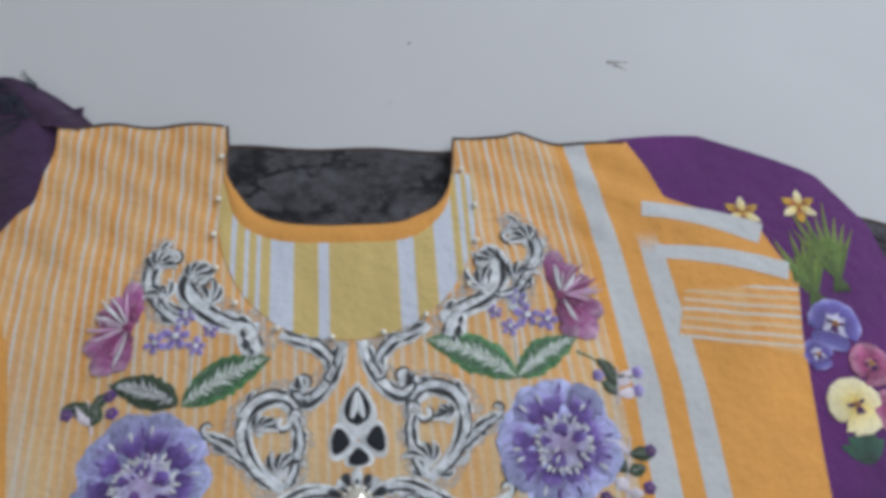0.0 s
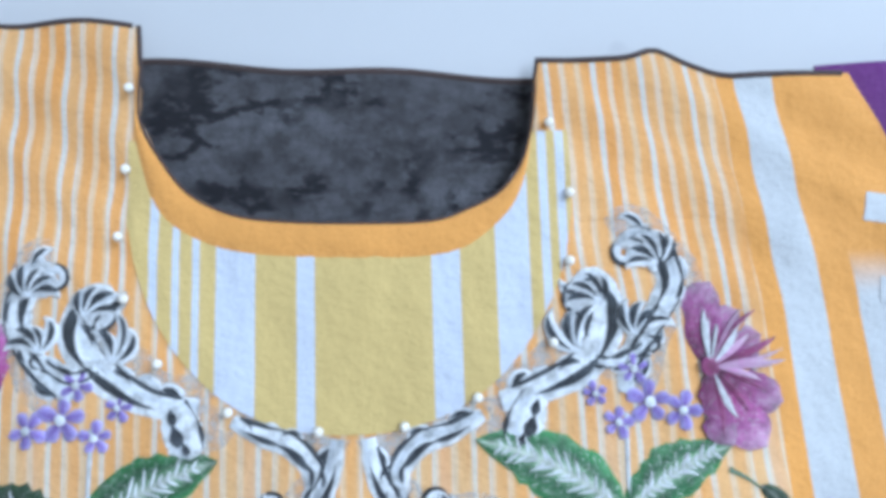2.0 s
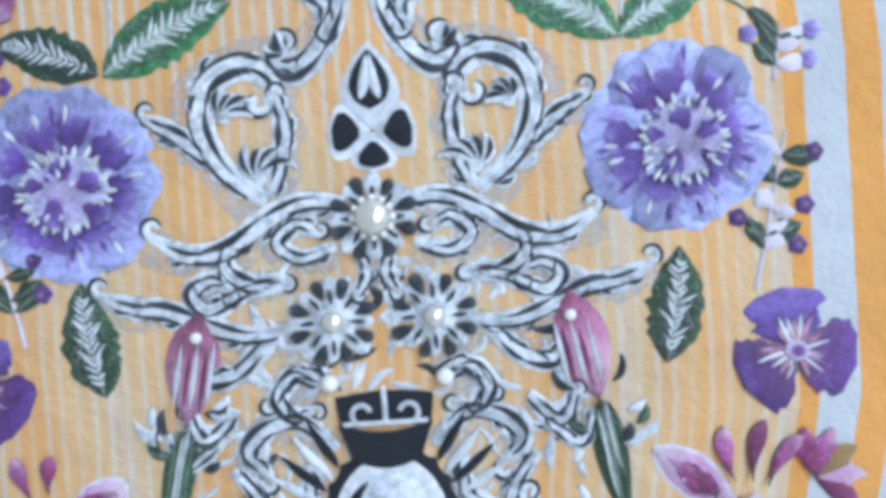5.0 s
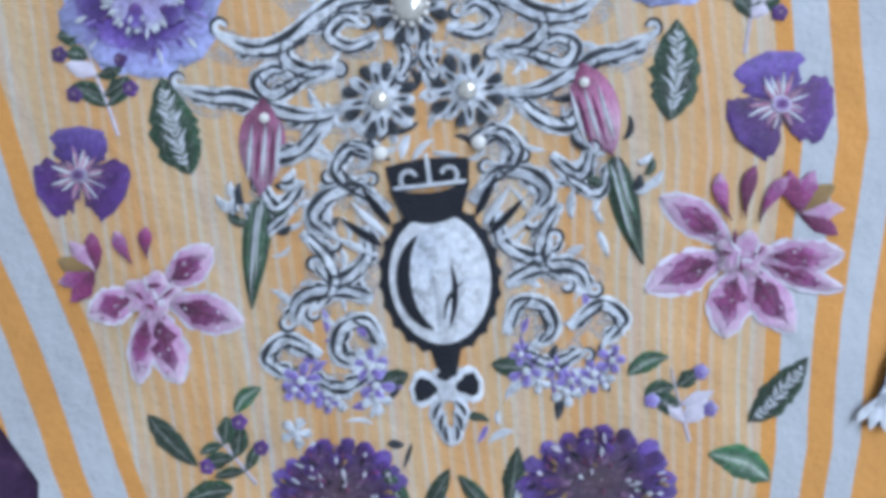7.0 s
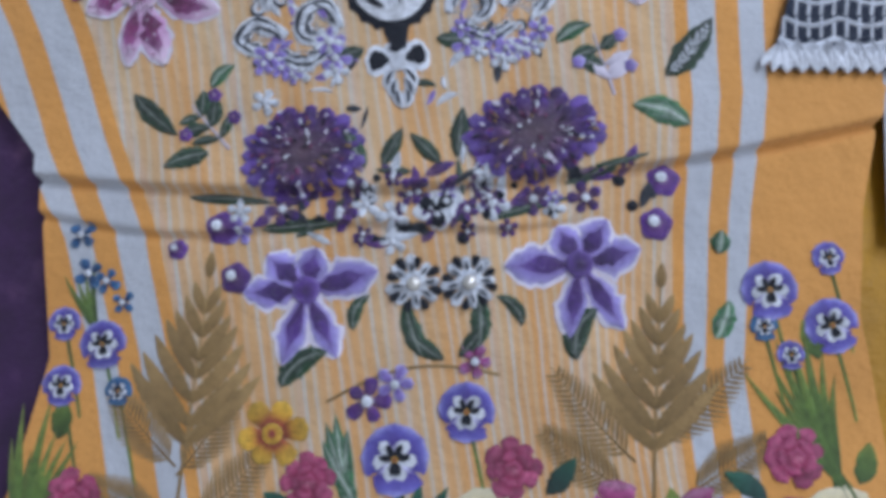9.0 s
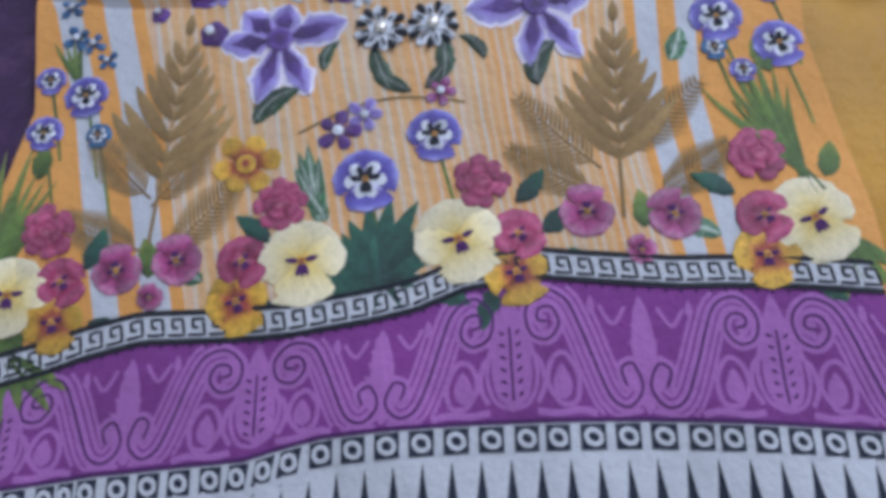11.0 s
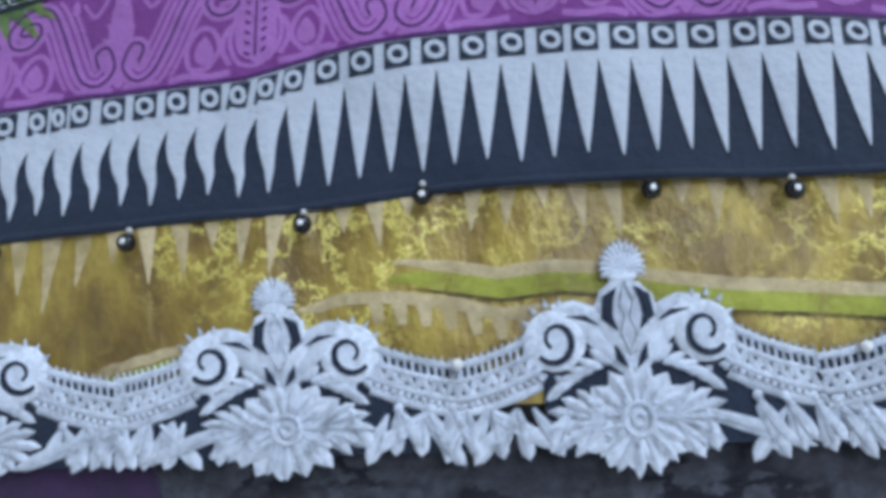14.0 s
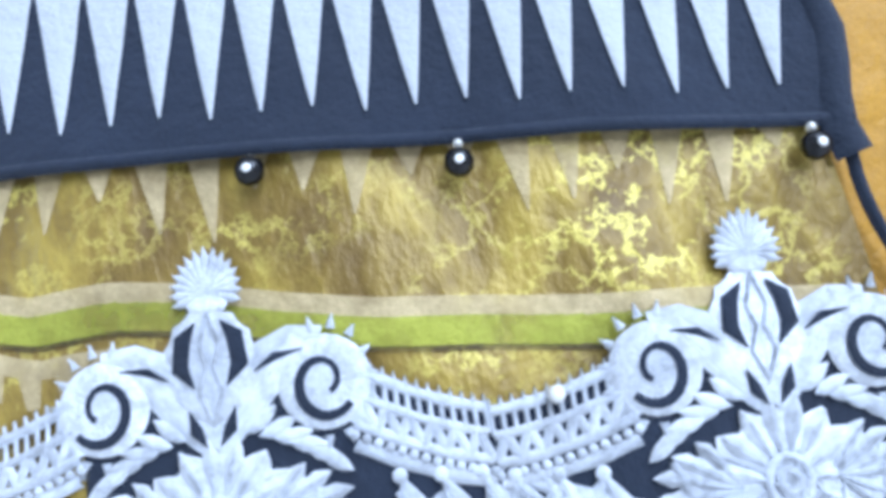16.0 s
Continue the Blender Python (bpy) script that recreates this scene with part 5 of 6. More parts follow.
part("foot", Shape().strip(bend(mx - 0.001, my - 0.036, -92, 0.016, 0, 0, 5), lambda s: 0.0085 - 0.004 * s, 0.0008, 0.0014), M["black"], med)
for sd in (-1, 1):
    for j in range(4):
        part("ray", Shape().strip(bend(mx + sd * (0.022 + 0.003 * j), my + 0.030 - 0.005 * j, 90 - sd * (28 + 9 * j), 0.026, -sd * 20, sd * 30, 8), leaf_half(0.0022, 0.4), 0.001, 0.0018, 4), M["lace" if j % 2 else "black"], med)
    c = mx
    for k in range(11):
        a, d = rng.uniform(-1, 1), rng.uniform(0, 1)
        cluster(c + sd * (0.036 + 0.050 * d), my - 0.036 - 0.034 * rng.random() - 0.006 * d, rng.uniform(0.006, 0.010), "blue_iris" if k % 3 else "scroll")
    leaf(c + sd * 0.022, my - 0.048, 90 - sd * 100, 0.022, 0.0052, sd * 20, "leaf_dark")
# clover pendant under the medallion
cl = part("clover", Shape().disc(-0.006, -0.309, 0.0065, lift=0.0006, base=0.0012, n=20), M["lace"], shirt, "white clover pendant with black hearts")
for a, l, w in ((172, 0.020, 0.0098), (8, 0.020, 0.0098), (90, 0.013, 0.0075)):
    part("lobe", Shape().strip(bend(-0.006, -0.309, a, l, 0, 0, 10), petal_half(w), 0.0006, 0.0009, 7, relief, 0.15, a), M["lace"], cl)
    part("dark_heart", Shape().strip(bend(-0.006 + 0.005 * math.cos(radians(a)), -0.309 + 0.005 * math.sin(radians(a)), a, l - 0.0075, 0, 0, 8), petal_half(w * 0.62), 0.0004, 0.0017, 5, relief, 0.3, a), M["black"], cl)
for sd in (-1, 1):
    for j in range(3):
        tail = bend(-0.006 + sd * 0.002, -0.314 - 0.006 * j, -90 + sd * (62 - 16 * j), 0.016 - 0.001 * j, -sd * 60, -sd * 90, 9)
        part("tail", Shape().strip(tail, leaf_half(0.0034, 0.45), 0.0005, 0.0010 + 0.0002 * j, 5, relief, 0.25, j), M["scroll" if j % 2 else "lace"], cl)
        part("tail_stroke", Shape().strip(tail[1:8], leaf_half(0.0011, 0.55), 0.0002, 0.0018 + 0.0002 * j, 3), M["scroll_dark"], cl)
lily(0.154, -0.254, ((139, 0.052, 0.0085), (195, 0.053, 0.0100), (254, 0.045, 0.0105), (298, 0.050, 0.0100), (334, 0.056, 0.0052), (353, 0.053, 0.0085)), ((104, 0.042), (80, 0.044), (57, 0.044)), (29, 0.058))
lily(-0.153, -0.241, ((32, 0.040, 0.0085), (335, 0.050, 0.0095), (279, 0.050, 0.0095), (253, 0.049, 0.0065), (193, 0.037, 0.0085)), ((116, 0.036), (90, 0.033)), (153, 0.052))

# ---------- under the medallion, to the waist crease ----------
bloom(-0.069, -0.357, 0.0375, 0.0290)
bloom(0.067, -0.366, 0.0420, 0.0295)
for x, y, h, l, w, k, m in ((0.150, -0.343, 42, 0.046, 0.0085, 20, "leaf_dark"), (0.158, -0.375, 150, 0.036, 0.0085, 40, "leaf"), (-0.165, -0.305, -52, 0.038, 0.0062, 20, "leaf_dark"), (-0.124, -0.349, 188, 0.028, 0.0062, 30, "leaf_dark"), (0.090, -0.312, 20, 0.024, 0.0050, -50, "leaf"), (-0.118, -0.309, 40, 0.020, 0.0045, -60, "leaf"),
                            (-0.034, -0.372, 110, 0.030, 0.0055, 0, "leaf_dark"), (-0.024, -0.372, 55, 0.026, 0.0048, 0, "leaf_dark"), (0.020, -0.374, 75, 0.032, 0.0055, 0, "leaf_dark"), (0.010, -0.376, 125, 0.026, 0.0048, 0, "leaf_dark")):
    leaf(x, y, h, l, w, k, m)
sprig(0.118, -0.350, 95, 0.040, 3, "blue_iris")
sprig(-0.112, -0.348, 120, 0.036, 3, "iris")
for x in (-0.052, -0.022, 0.010, 0.036, 0.060, -0.085, 0.09):
    cluster(x, fold_line(x) - 0.014 + rng.uniform(-0.004, 0.006), 0.010, "scroll" if abs(x) < 0.04 else "purple_bloom")
for x, y, r in ((0.137, -0.405, 0.0095), (0.128, -0.430, 0.0095), (-0.122, -0.394, 0.0095), (-0.118, -0.424, 0.009), (-0.150, -0.402, 0.006)):
    ob = part("berry", Shape().disc(x, y, r, lift=0.003, base=0.001, wobble=0.08, lobes=5, n=20), M["iris"], shirt, "dark plum embroidered berry")
    part("glint", Shape().disc(x - r * 0.2, y + r * 0.2, r * 0.35, lift=0.0006, base=0.0042, rings=(0.7, 1), n=8), M["lace"], ob)
for x, y, h in ((-0.140, -0.372, -14), (0.080, -0.398, 10), (-0.100, -0.398, -5), (0.030, -0.412, 5)):
    part("dark_spray", Shape().strip(bend(x, y, h, 0.052, 10, -20, 10), leaf_half(0.0034, 0.4), 0.001, 0.001, 4), M["leaf_dark"], shirt)
cl = part("clover", Shape().disc(0.004, -0.402, 0.013, 0.011, lift=0.001, base=0.001, wobble=0.15, lobes=4, n=24), M["lace"], shirt)
for a in (35, 145, 270):
    part("dark_heart", Shape().strip(bend(0.004, -0.402, a, 0.011, 0, 0, 6), petal_half(0.004), 0.0006, 0.0026, 5), M["black"], cl)


wrng = random.Random(21)
for i in range(95):
    x = wrng.gauss(0, 0.055)
    y = fold_line(x) - wrng.uniform(-0.012, 0.034)
    if abs(x) > 0.13:
        continue
    kind = wrng.random()
    if kind < 0.5:
        part("dark_spray", Shape().strip(bend(x, y, wrng.uniform(-40, 220), wrng.uniform(0.010, 0.024), wrng.uniform(-80, 80), 0, 7), leaf_half(wrng.uniform(0.0018, 0.0036), 0.45), 0.0008, 0.0008 + 0.0001 * (i % 6), 4), M[wrng.choice(("leaf_dark", "scroll_dark", "scroll", "purple_bloom", "iris"))], shirt)
    elif kind < 0.8:
        cluster(x, y, wrng.uniform(0.005, 0.009), wrng.choice(("scroll", "purple_bloom", "iris", "blue_iris")))
    else:
        part("dark_heart", Shape().disc(x, y, wrng.uniform(0.002, 0.004), lift=0.0006, base=0.0014, rings=(0.7, 1), n=10), M["black"], shirt)
# fine pale and lilac filling between the scrolls
for i in range(230):
    x, y = wrng.uniform(-0.085, 0.085), wrng.uniform(-0.335, -0.12)
    if abs(x + 0.003) < 0.036 and -0.30 < y < -0.19:
        continue
    m = wrng.choice(("scroll", "lace", "scroll_dark", "scroll") if y > -0.27 else ("blue_iris", "scroll", "lace", "scroll_dark", "leaf_dark", "blue_iris"))
    part("filling_stitch", Shape().strip(bend(x, y, wrng.uniform(0, 360), wrng.uniform(0.008, 0.018), wrng.uniform(-120, 120), wrng.uniform(-120, 120), 7), leaf_half(wrng.uniform(0.0012, 0.0026), 0.45), 0.0008, 0.0006, 4), M[m], shirt)


def split_iris(x, y, r, sd):
    ob = part("iris", Shape().disc(x, y, r * 0.20, lift=0.001, base=0.003), M["violet_core"], shirt, "lavender blue embroidered iris with pale outline")
    for i, (a, l, w) in enumerate(((172, 0.90, 0.26), (4, 1.05, 0.27), (-76, 1.05, 0.19), (-118, 1.1, 0.20), (128, 0.75, 0.24), (66, 0.62, 0.24))):
        a = a if sd > 0 else 180 - a
        lined_petal(ob, bend(x, y, a, r * l, sd * 12, -sd * 12, 12), leaf_half(r * w, 0.58), "blue_iris", "violet_core", 0.0008 + 0.0002 * i, i + x * 33, 0.45, 0.0022, 0.55)


split_iris(-0.078, -0.437, 0.041, 1)
split_iris(0.080, -0.446, 0.041, -1)
rosette(-0.016, -0.443, 0.018, True, "black")
rosette(0.016, -0.447, 0.018, True, "black")
for sd in (-1, 1):
    leaf(sd * 0.016 - 0.001, -0.485, 90 - sd * 10, 0.034, 0.0058, sd * 20, "leaf_dark")
    leaf(sd * 0.004 - 0.001, -0.488, 90 - sd * 45, 0.028, 0.0048, sd * 30, "leaf_dark")
    leaf(-0.006 + sd * 0.048, -0.470 - 0.006 * sd, 90 + sd * 30, 0.024, 0.0042, sd * 80, "leaf_dark")
leaf(-0.100, -0.490, 30, 0.036, 0.0075, -70, "leaf_dark")
leaf(0.070, -0.500, 60, 0.036, 0.0075, -90, "leaf_dark")
part("stem", Shape().strip([(-0.075 + 0.10 * i / 12, -0.502 + 0.012 * math.sin(i / 12 * 3.1)) for i in range(13)], lambda s: 0.0009, 0.001, 0.0008, 3), M["fern"], shirt)
cluster(-0.052, -0.505, 0.013, "iris")
cluster(-0.035, -0.498, 0.011, "blue_iris")
cluster(0.012, -0.492, 0.010, "magenta")

# ---------- the printed garden above the border ----------
fern(-0.168, -0.552, 76, 0.135)
fern(0.096, -0.592, 78, 0.128)
for x, y, h, l in ((-0.165, -0.530, 42, 0.062), (-0.165, -0.525, 128, 0.060), (-0.160, -0.560, 34, 0.066), (-0.172, -0.556, 150, 0.056), (0.092, -0.560, 128, 0.070), (0.104, -0.553, 27, 0.074), (0.085, -0.575, 142, 0.060), (0.118, -0.582, 20, 0.058)):
    frond(x, y, h, l, 0.022, 17, 10 if h < 90 else -10)
for x, y, r, m in ((-0.041, -0.539, 0.0205, "pansy_blue"), (0.003, -0.519, 0.0175, "pansy_blue"), (0.185, -0.477, 0.0175, "pansy_blue"), (0.216, -0.502, 0.0165, "pansy_blue"), (0.222, -0.464, 0.010, "pansy_blue"), (-0.199, -0.450, 0.0145, "pansy_blue"), (-0.225, -0.470, 0.012, "pansy_blue"), (-0.220, -0.435, 0.010, "pansy_blue"), (0.190, -0.515, 0.0085, "pansy_blue"), (0.178, -0.497, 0.0085, "blue_small"), (-0.193, -0.478, 0.0085, "blue_small")):
    part("stem", Shape().strip(bend(x, y, -88, 0.055, 8, -12, 8), taper(0.0011, 0.8), 0.0002, 0.0004, 3), M["grass"], shirt)
    pansy(x, y, r, m, rng.uniform(-12, 12), "black", "printed violet blue pansy with white eye")
for x, y, r in ((-0.205, -0.385, 0.009), (-0.203, -0.408, 0.009), (-0.193, -0.414, 0.008), (-0.185, -0.428, 0.007)):
    cluster(x, y, r, "blue_small", 4)
blades(-0.200, -0.450, 100, 4, 0.05, "grass", 30, 0.002)
leaf(0.160, -0.452, 70, 0.014, 0.006, 20, "leaf")
for x, y, r in ((-0.091, -0.544, 0.0165), (0.024, -0.554, 0.0165), (-0.224, -0.534, 0.0165), (0.180, -0.570, 0.0165)):
    rose(x, y, r)
blades(-0.040, -0.602, 92, 9, 0.052, "teal", 150, 0.0070)
blades(-0.042, -0.606, 88, 7, 0.042, "teal", 170, 0.0056)
blades(-0.040, -0.600, -90, 4, 0.022, "teal", 120, 0.006)
blades(-0.068, -0.560, 96, 4, 0.050, "leaf", 30, 0.0050)
blades(0.205, -0.600, 100, 8, 0.100, "grass", 44, 0.0032)
blades(-0.262, -0.575, 70, 8, 0.100, "grass", 40, 0.0032)
for x, y, h in ((-0.100, -0.566, 130), (0.040, -0.570, 40), (0.160, -0.590, 140), (-0.205, -0.560, 60)):
    leaf(x, y, h, 0.026, 0.006, 20, "teal")
for x, y, r in ((-0.187, -0.564, 0.0155), (-0.153, -0.565, 0.0155), (0.077, -0.584, 0.0165), (0.124, -0.595, 0.0165), (0.100, -0.612, 0.009), (-0.170, -0.583, 0.008)):
    pansy(x, y, r, "pansy_pink", 180 + rng.uniform(-20, 20), "plum_line", "printed pink pansy with dark veins")
for x, y, r in ((-0.083, -0.581, 0.0265), (0.004, -0.586, 0.0265), (0.196, -0.613, 0.0265), (-0.247, -0.567, 0.024)):
    pansy(x, y, r, "pansy_yellow", rng.uniform(-15, 15), "plum_line", "printed pale yellow pansy")
for x, y, r in ((-0.122, -0.592, 0.019), (0.031, -0.607, 0.019), (0.165, -0.624, 0.019), (-0.224, -0.583, 0.018)):
    pansy(x + 0.006, y + 0.018, r * 0.85, "rose", 30, "plum_line", "printed magenta pansy")
    pansy(x, y - 0.004, r, "pansy_gold", rng.uniform(-10, 10), "plum_line", "printed golden pansy with crimson face")
for x, y, h, m in ((-0.135, -0.600, 200, "teal"), (-0.140, -0.580, 150, "leaf"), (-0.104, -0.598, 250, "teal"), (0.050, -0.590, 30, "teal"), (0.052, -0.606, -10, "leaf"), (0.018, -0.618, 240, "teal"), (0.146, -0.612, 150, "leaf"), (0.186, -0.640, 300, "teal"), (0.212, -0.590, 60, "grass"), (-0.205, -0.590, 330, "teal"), (-0.240, -0.590, 220, "grass"), (-0.065, -0.605, 215, "teal"), (-0.015, -0.608, 320, "teal"), (0.105, -0.600, 80, "grass"), (-0.170, -0.572, 90, "grass"), (0.150, -0.500, 60, "leaf"), (0.205, -0.520, 100, "grass"), (-0.230, -0.500, 80, "grass")):
    s = Shape().strip(bend(x, y, h - 12, 0.024, 24, 24, 10), leaf_half(0.0062, 0.45), 0.0003, 0.0005, 5, relief, 0.3, x * 80)
    part("printed_leaf", s, M[m], shirt, "printed green leaf")
petals_at = part("daffodil", Shape().disc(-0.108, -0.515, 0.006, lift=0.0005, base=0.002), M["pansy_gold"], shirt, "printed yellow daffodil")
petals(petals_at, -0.108, -0.515, 6, 0.002, 0.018, 0.006, "pansy_gold", lift=0.0004)
blades(0.205, -0.625, -70, 4, 0.045, "grass", 50, 0.0042)
blades(-0.250, -0.600, -65, 4, 0.045, "grass", 50, 0.0042)
# flowers printed on the purple sleeve
blades(0.345, 0.000, 95, 9, 0.062, "grass", 70, 0.0030, sleeve_r, sl_ground)
for x, y, r, m in ((0.349, -0.014, 0.021, "pansy_blue"), (0.366, -0.045, 0.017, "pansy_pink"), (0.345, -0.073, 0.021, "pansy_yellow"), (0.372, -0.080, 0.018, "pansy_pink"), (0.330, -0.035, 0.012, "pansy_blue")):
    pansy(x, y, r, m, rng.uniform(-30, 30), "plum_line", "printed pansy", sleeve_r, sl_ground)
for x, y in ((0.306, 0.082), (0.352, 0.084)):
    gold = part("gold_lily", Shape().disc(x, y, 0.003, lift=0.0004, base=0.0012, rings=(0.6, 1), n=10, ground=sl_ground), M["pansy_gold"], sleeve_r, "printed golden lily")
    for i in range(6):
        part("petal", Shape().strip(bend(x, y, 20 + 60 * i, 0.015, 20, -20, 8), leaf_half(0.0034, 0.5), 0.0003, 0.0006 + 0.0001 * i, 4, sl_ground, 0.2, i), M["pansy_yellow" if i % 2 else "pansy_gold"], gold)
blades(0.365, 0.010, 88, 8, 0.075, "grass", 60, 0.0026, sleeve_r, sl_ground)
blades(0.345, -0.11, 95, 6, 0.03, "teal", 120, 0.006, sleeve_r, sl_ground)

# ---------- the printed borders ----------
def band(name, top, bottom, material, label, base=0.0, nv=16, x0=-0.30, x1=None):
    def at(u, v):
        end = x1 if x1 is not None else 0.217
        x = x0 + (end - x0) * u
        return x, bottom(x) + (top(x) - bottom(x)) * v
    return part(name, Shape().patch(110, nv, at, None, relief, base), material, shirt, label)


key_band = band("key_border", lambda x: key_y(x) + 0.0155, key_y, M["white_cotton"], "white border with navy Greek key", 0.0007, 4)
paisley = band("paisley_border", lambda x: key_y(x) + 0.0004, lambda x: band_y(x), M["purple"], "purple border with lilac paisley print", 0.0)
square_band = band("square_border", lambda x: band_y(x), lambda x: square_y(x) - 0.0034, M["white_cotton"], "white border with navy squares", 0.0002, 4)
tooth_band = band("tooth_border", lambda x: square_y(x) - 0.0032, lambda x: hem_y(x), M["navy"], "navy hem border with white pointed teeth", 0.0001, 14)
for top in (key_y(0) + 0.0155, key_y(0) - 0.0005):
    line = [(-0.30 + 0.517 * i / 60, key_y(-0.30 + 0.517 * i / 60) + top - key_y(0)) for i in range(61)]
    part("key_rule", Shape().strip(line, lambda s: 0.0016, 0.0002, 0.0012, 3), M["black"], key_band)
for i in range(46):
    x = -0.296 + 0.0112 * i
    k = [(0, 0.0030), (0.0088, 0.0030), (0.0088, 0.0118), (0.0030, 0.0118), (0.0030, 0.0070), (0.0060, 0.0070)]
    path = []
    for (a, b), (c, d) in zip(k, k[1:]):
        path += [(x + a + (c - a) * j / 3, key_y(x + a + (c - a) * j / 3) + b + (d - b) * j / 3) for j in range(3)]
    path.append((x + 0.006, key_y(x + 0.006) + 0.007))
    part("key", Shape().strip(path, lambda s: 0.00095, 0.0002, 0.0011, 3), M["black"], key_band)


def on_band(x, k):
    """Height k in 0..1 up the paisley border at x."""
    return band_y(x) + (key_y(x) - band_y(x)) * k


HOOK = ((0.020, 0.70), (0.015, 0.72), (0.016, 0.80), (0.023, 0.80), (0.026, 0.68), (0.020, 0.57), (0.011, 0.62), (0.009, 0.80), (0.018, 0.94), (0.030, 0.88), (0.037, 0.66), (0.043, 0.40), (0.050, 0.14), (0.059, 0.08), (0.066, 0.22), (0.062, 0.40), (0.056, 0.36), (0.058, 0.24))
DROP = ((0.0, 0.95), (0.0025, 0.84), (0.009, 0.60), (0.013, 0.34), (0.009, 0.14), (0.0, 0.07))
POD = ((0.024, 0.10), (0.018, 0.26), (0.021, 0.42), (0.028, 0.46), (0.034, 0.30), (0.032, 0.12), (0.024, 0.10))
SCROLL_FOOT = ((0.012, 0.06), (0.022, 0.04), (0.034, 0.06), (0.042, 0.03))
BRANCH = ((0.0675, 0.30), (0.0715, 0.42), (0.0725, 0.58))
BRANCH_LOW = ((0.0675, 0.12), (0.073, 0.20), (0.0755, 0.34))
LOOP = ((0.008, 0.50), (0.0145, 0.42), (0.0165, 0.26), (0.0125, 0.12))
ARC = ((0.047, 0.84), (0.0535, 0.70), (0.060, 0.84))


def upright(k):
    """The print stands square to the slanting hem."""
    return 0.0115 * (k - 0.5)


def clip_band(pts):
    return [q for q in pts if -0.297 < q[0] < 0.214]


for i in range(-3, 3):
    cx = 0.0185 + 0.136 * i
    for sd in (-1, 1):
        for knots, w, dark in ((HOOK, 0.0034, True), (DROP, 0.0012, False), (POD, 0.0014, False), (SCROLL_FOOT, 0.0018, False), (BRANCH, 0.0020, False), (BRANCH_LOW, 0.0020, False), (ARC, 0.0011, False), (LOOP, 0.0014, False)):
            sgn = sd if knots not in (BRANCH, BRANCH_LOW) or sd > 0 else -1
            pts = clip_band([(cx + sgn * dx + upright(k), on_band(cx + sgn * dx + upright(k), k * 0.94 + 0.02)) for dx, k in curve_on(knots, 60 if dark else 24)])
            if len(pts) > 6:
                one = part("paisley_line", Shape().strip(pts, lambda s: w, 0.0001, 0.0004, 3), M["lilac_line"], paisley)
                if dark:
                    for off, a, b, thin in ((-0.0056, 14, 48, 0.0012), (0.0058, 30, 58, 0.0012), (-0.0088, 26, 44, 0.0010), (0.0092, 34, 52, 0.0010)):
                        echo = [q for q in clip_band(beside(pts, lambda s: sgn * off * smooth(0.20, 0.35, s))[a:b]) if band_y(q[0]) + 0.002 < q[1] < key_y(q[0]) - 0.003]
                        if len(echo) > 5:
                            part("paisley_line", Shape().strip(echo, lambda s: thin, 0.0001, 0.0003, 3), M["lilac_line"], paisley)
                    part("paisley_groove", Shape().strip(pts, lambda s: 0.0007, 0.0001, 0.0008, 3), M["plum_line"], paisley)
        for dx, k, r, h in ((0.0255, 0.27, 0.0048, 0.12), (0.0675, 0.62, 0.0052, 0.26), (0.0675, 0.22, 0.0030, 0.16), (0.0435, 0.80, 0.0020, 0.07)):
            x = cx + sd * dx
            if -0.29 < x < 0.205:
                part("paisley_leaf", Shape().strip([(x + upright(k - h + 2 * h * j / 8), on_band(x, k - h + 2 * h * j / 8)) for j in range(9)], leaf_half(r, 0.4), 0.0001, 0.0004, 4), M["lilac_line"], paisley)
    px = cx + 0.0675
    if -0.27 < px < 0.19:
        for sd in (-1, 1):
            for j in range(4):
                y0 = on_band(px, 0.34 + 0.12 * j)
                part("paisley_leaf", Shape().strip(bend(px + upright(0.34 + 0.12 * j), y0, 80 - sd * (48 - 6 * j), 0.0125 - 0.0018 * j, sd * 20, -sd * 50, 7), leaf_half(0.0019, 0.45), 0.0001, 0.0004, 4), M["lilac_line"], paisley)
    if -0.285 < cx < 0.20:
        part("paisley_leaf", Shape().strip([(cx + upright(0.10 + 0.82 * j / 12), on_band(cx, 0.10 + 0.82 * j / 12)) for j in range(13)], leaf_half(0.0105, 0.32), 0.0001, 0.0004, 5), M["lilac_line"], paisley)
        for sd in (-1, 1):
            for j in range(6):
                k = 0.20 + 0.085 * j
                x = cx + sd * 0.0042 + upright(k)
                part("seed", Shape().disc(x, on_band(x, k), 0.0019, 0.0008, 0.6 * sd, 0.0001, 0.0009, (0.7, 1), 8), M["plum_line"], paisley)
        part("paisley_groove", Shape().strip([(cx + upright(0.16 + 0.5 * j / 8), on_band(cx, 0.16 + 0.5 * j / 8)) for j in range(9)], lambda s: 0.0006, 0.0001, 0.0009, 3), M["plum_line"], paisley)
for i in range(64):
    x = -0.294 + 0.008 * i
    if x < 0.21:
        part("dot", Shape().disc(x, on_band(x, 0.955), 0.0011, lift=0.0002, base=0.0005, rings=(0.7, 1), n=8), M["plum_line"], paisley)
line = [(-0.30 + 0.515 * i / 60, on_band(-0.30 + 0.515 * i / 60, 0.01)) for i in range(61)]
part("paisley_rule", Shape().strip(line, lambda s: 0.0012, 0.0002, 0.0008, 3), M["plum_line"], paisley)

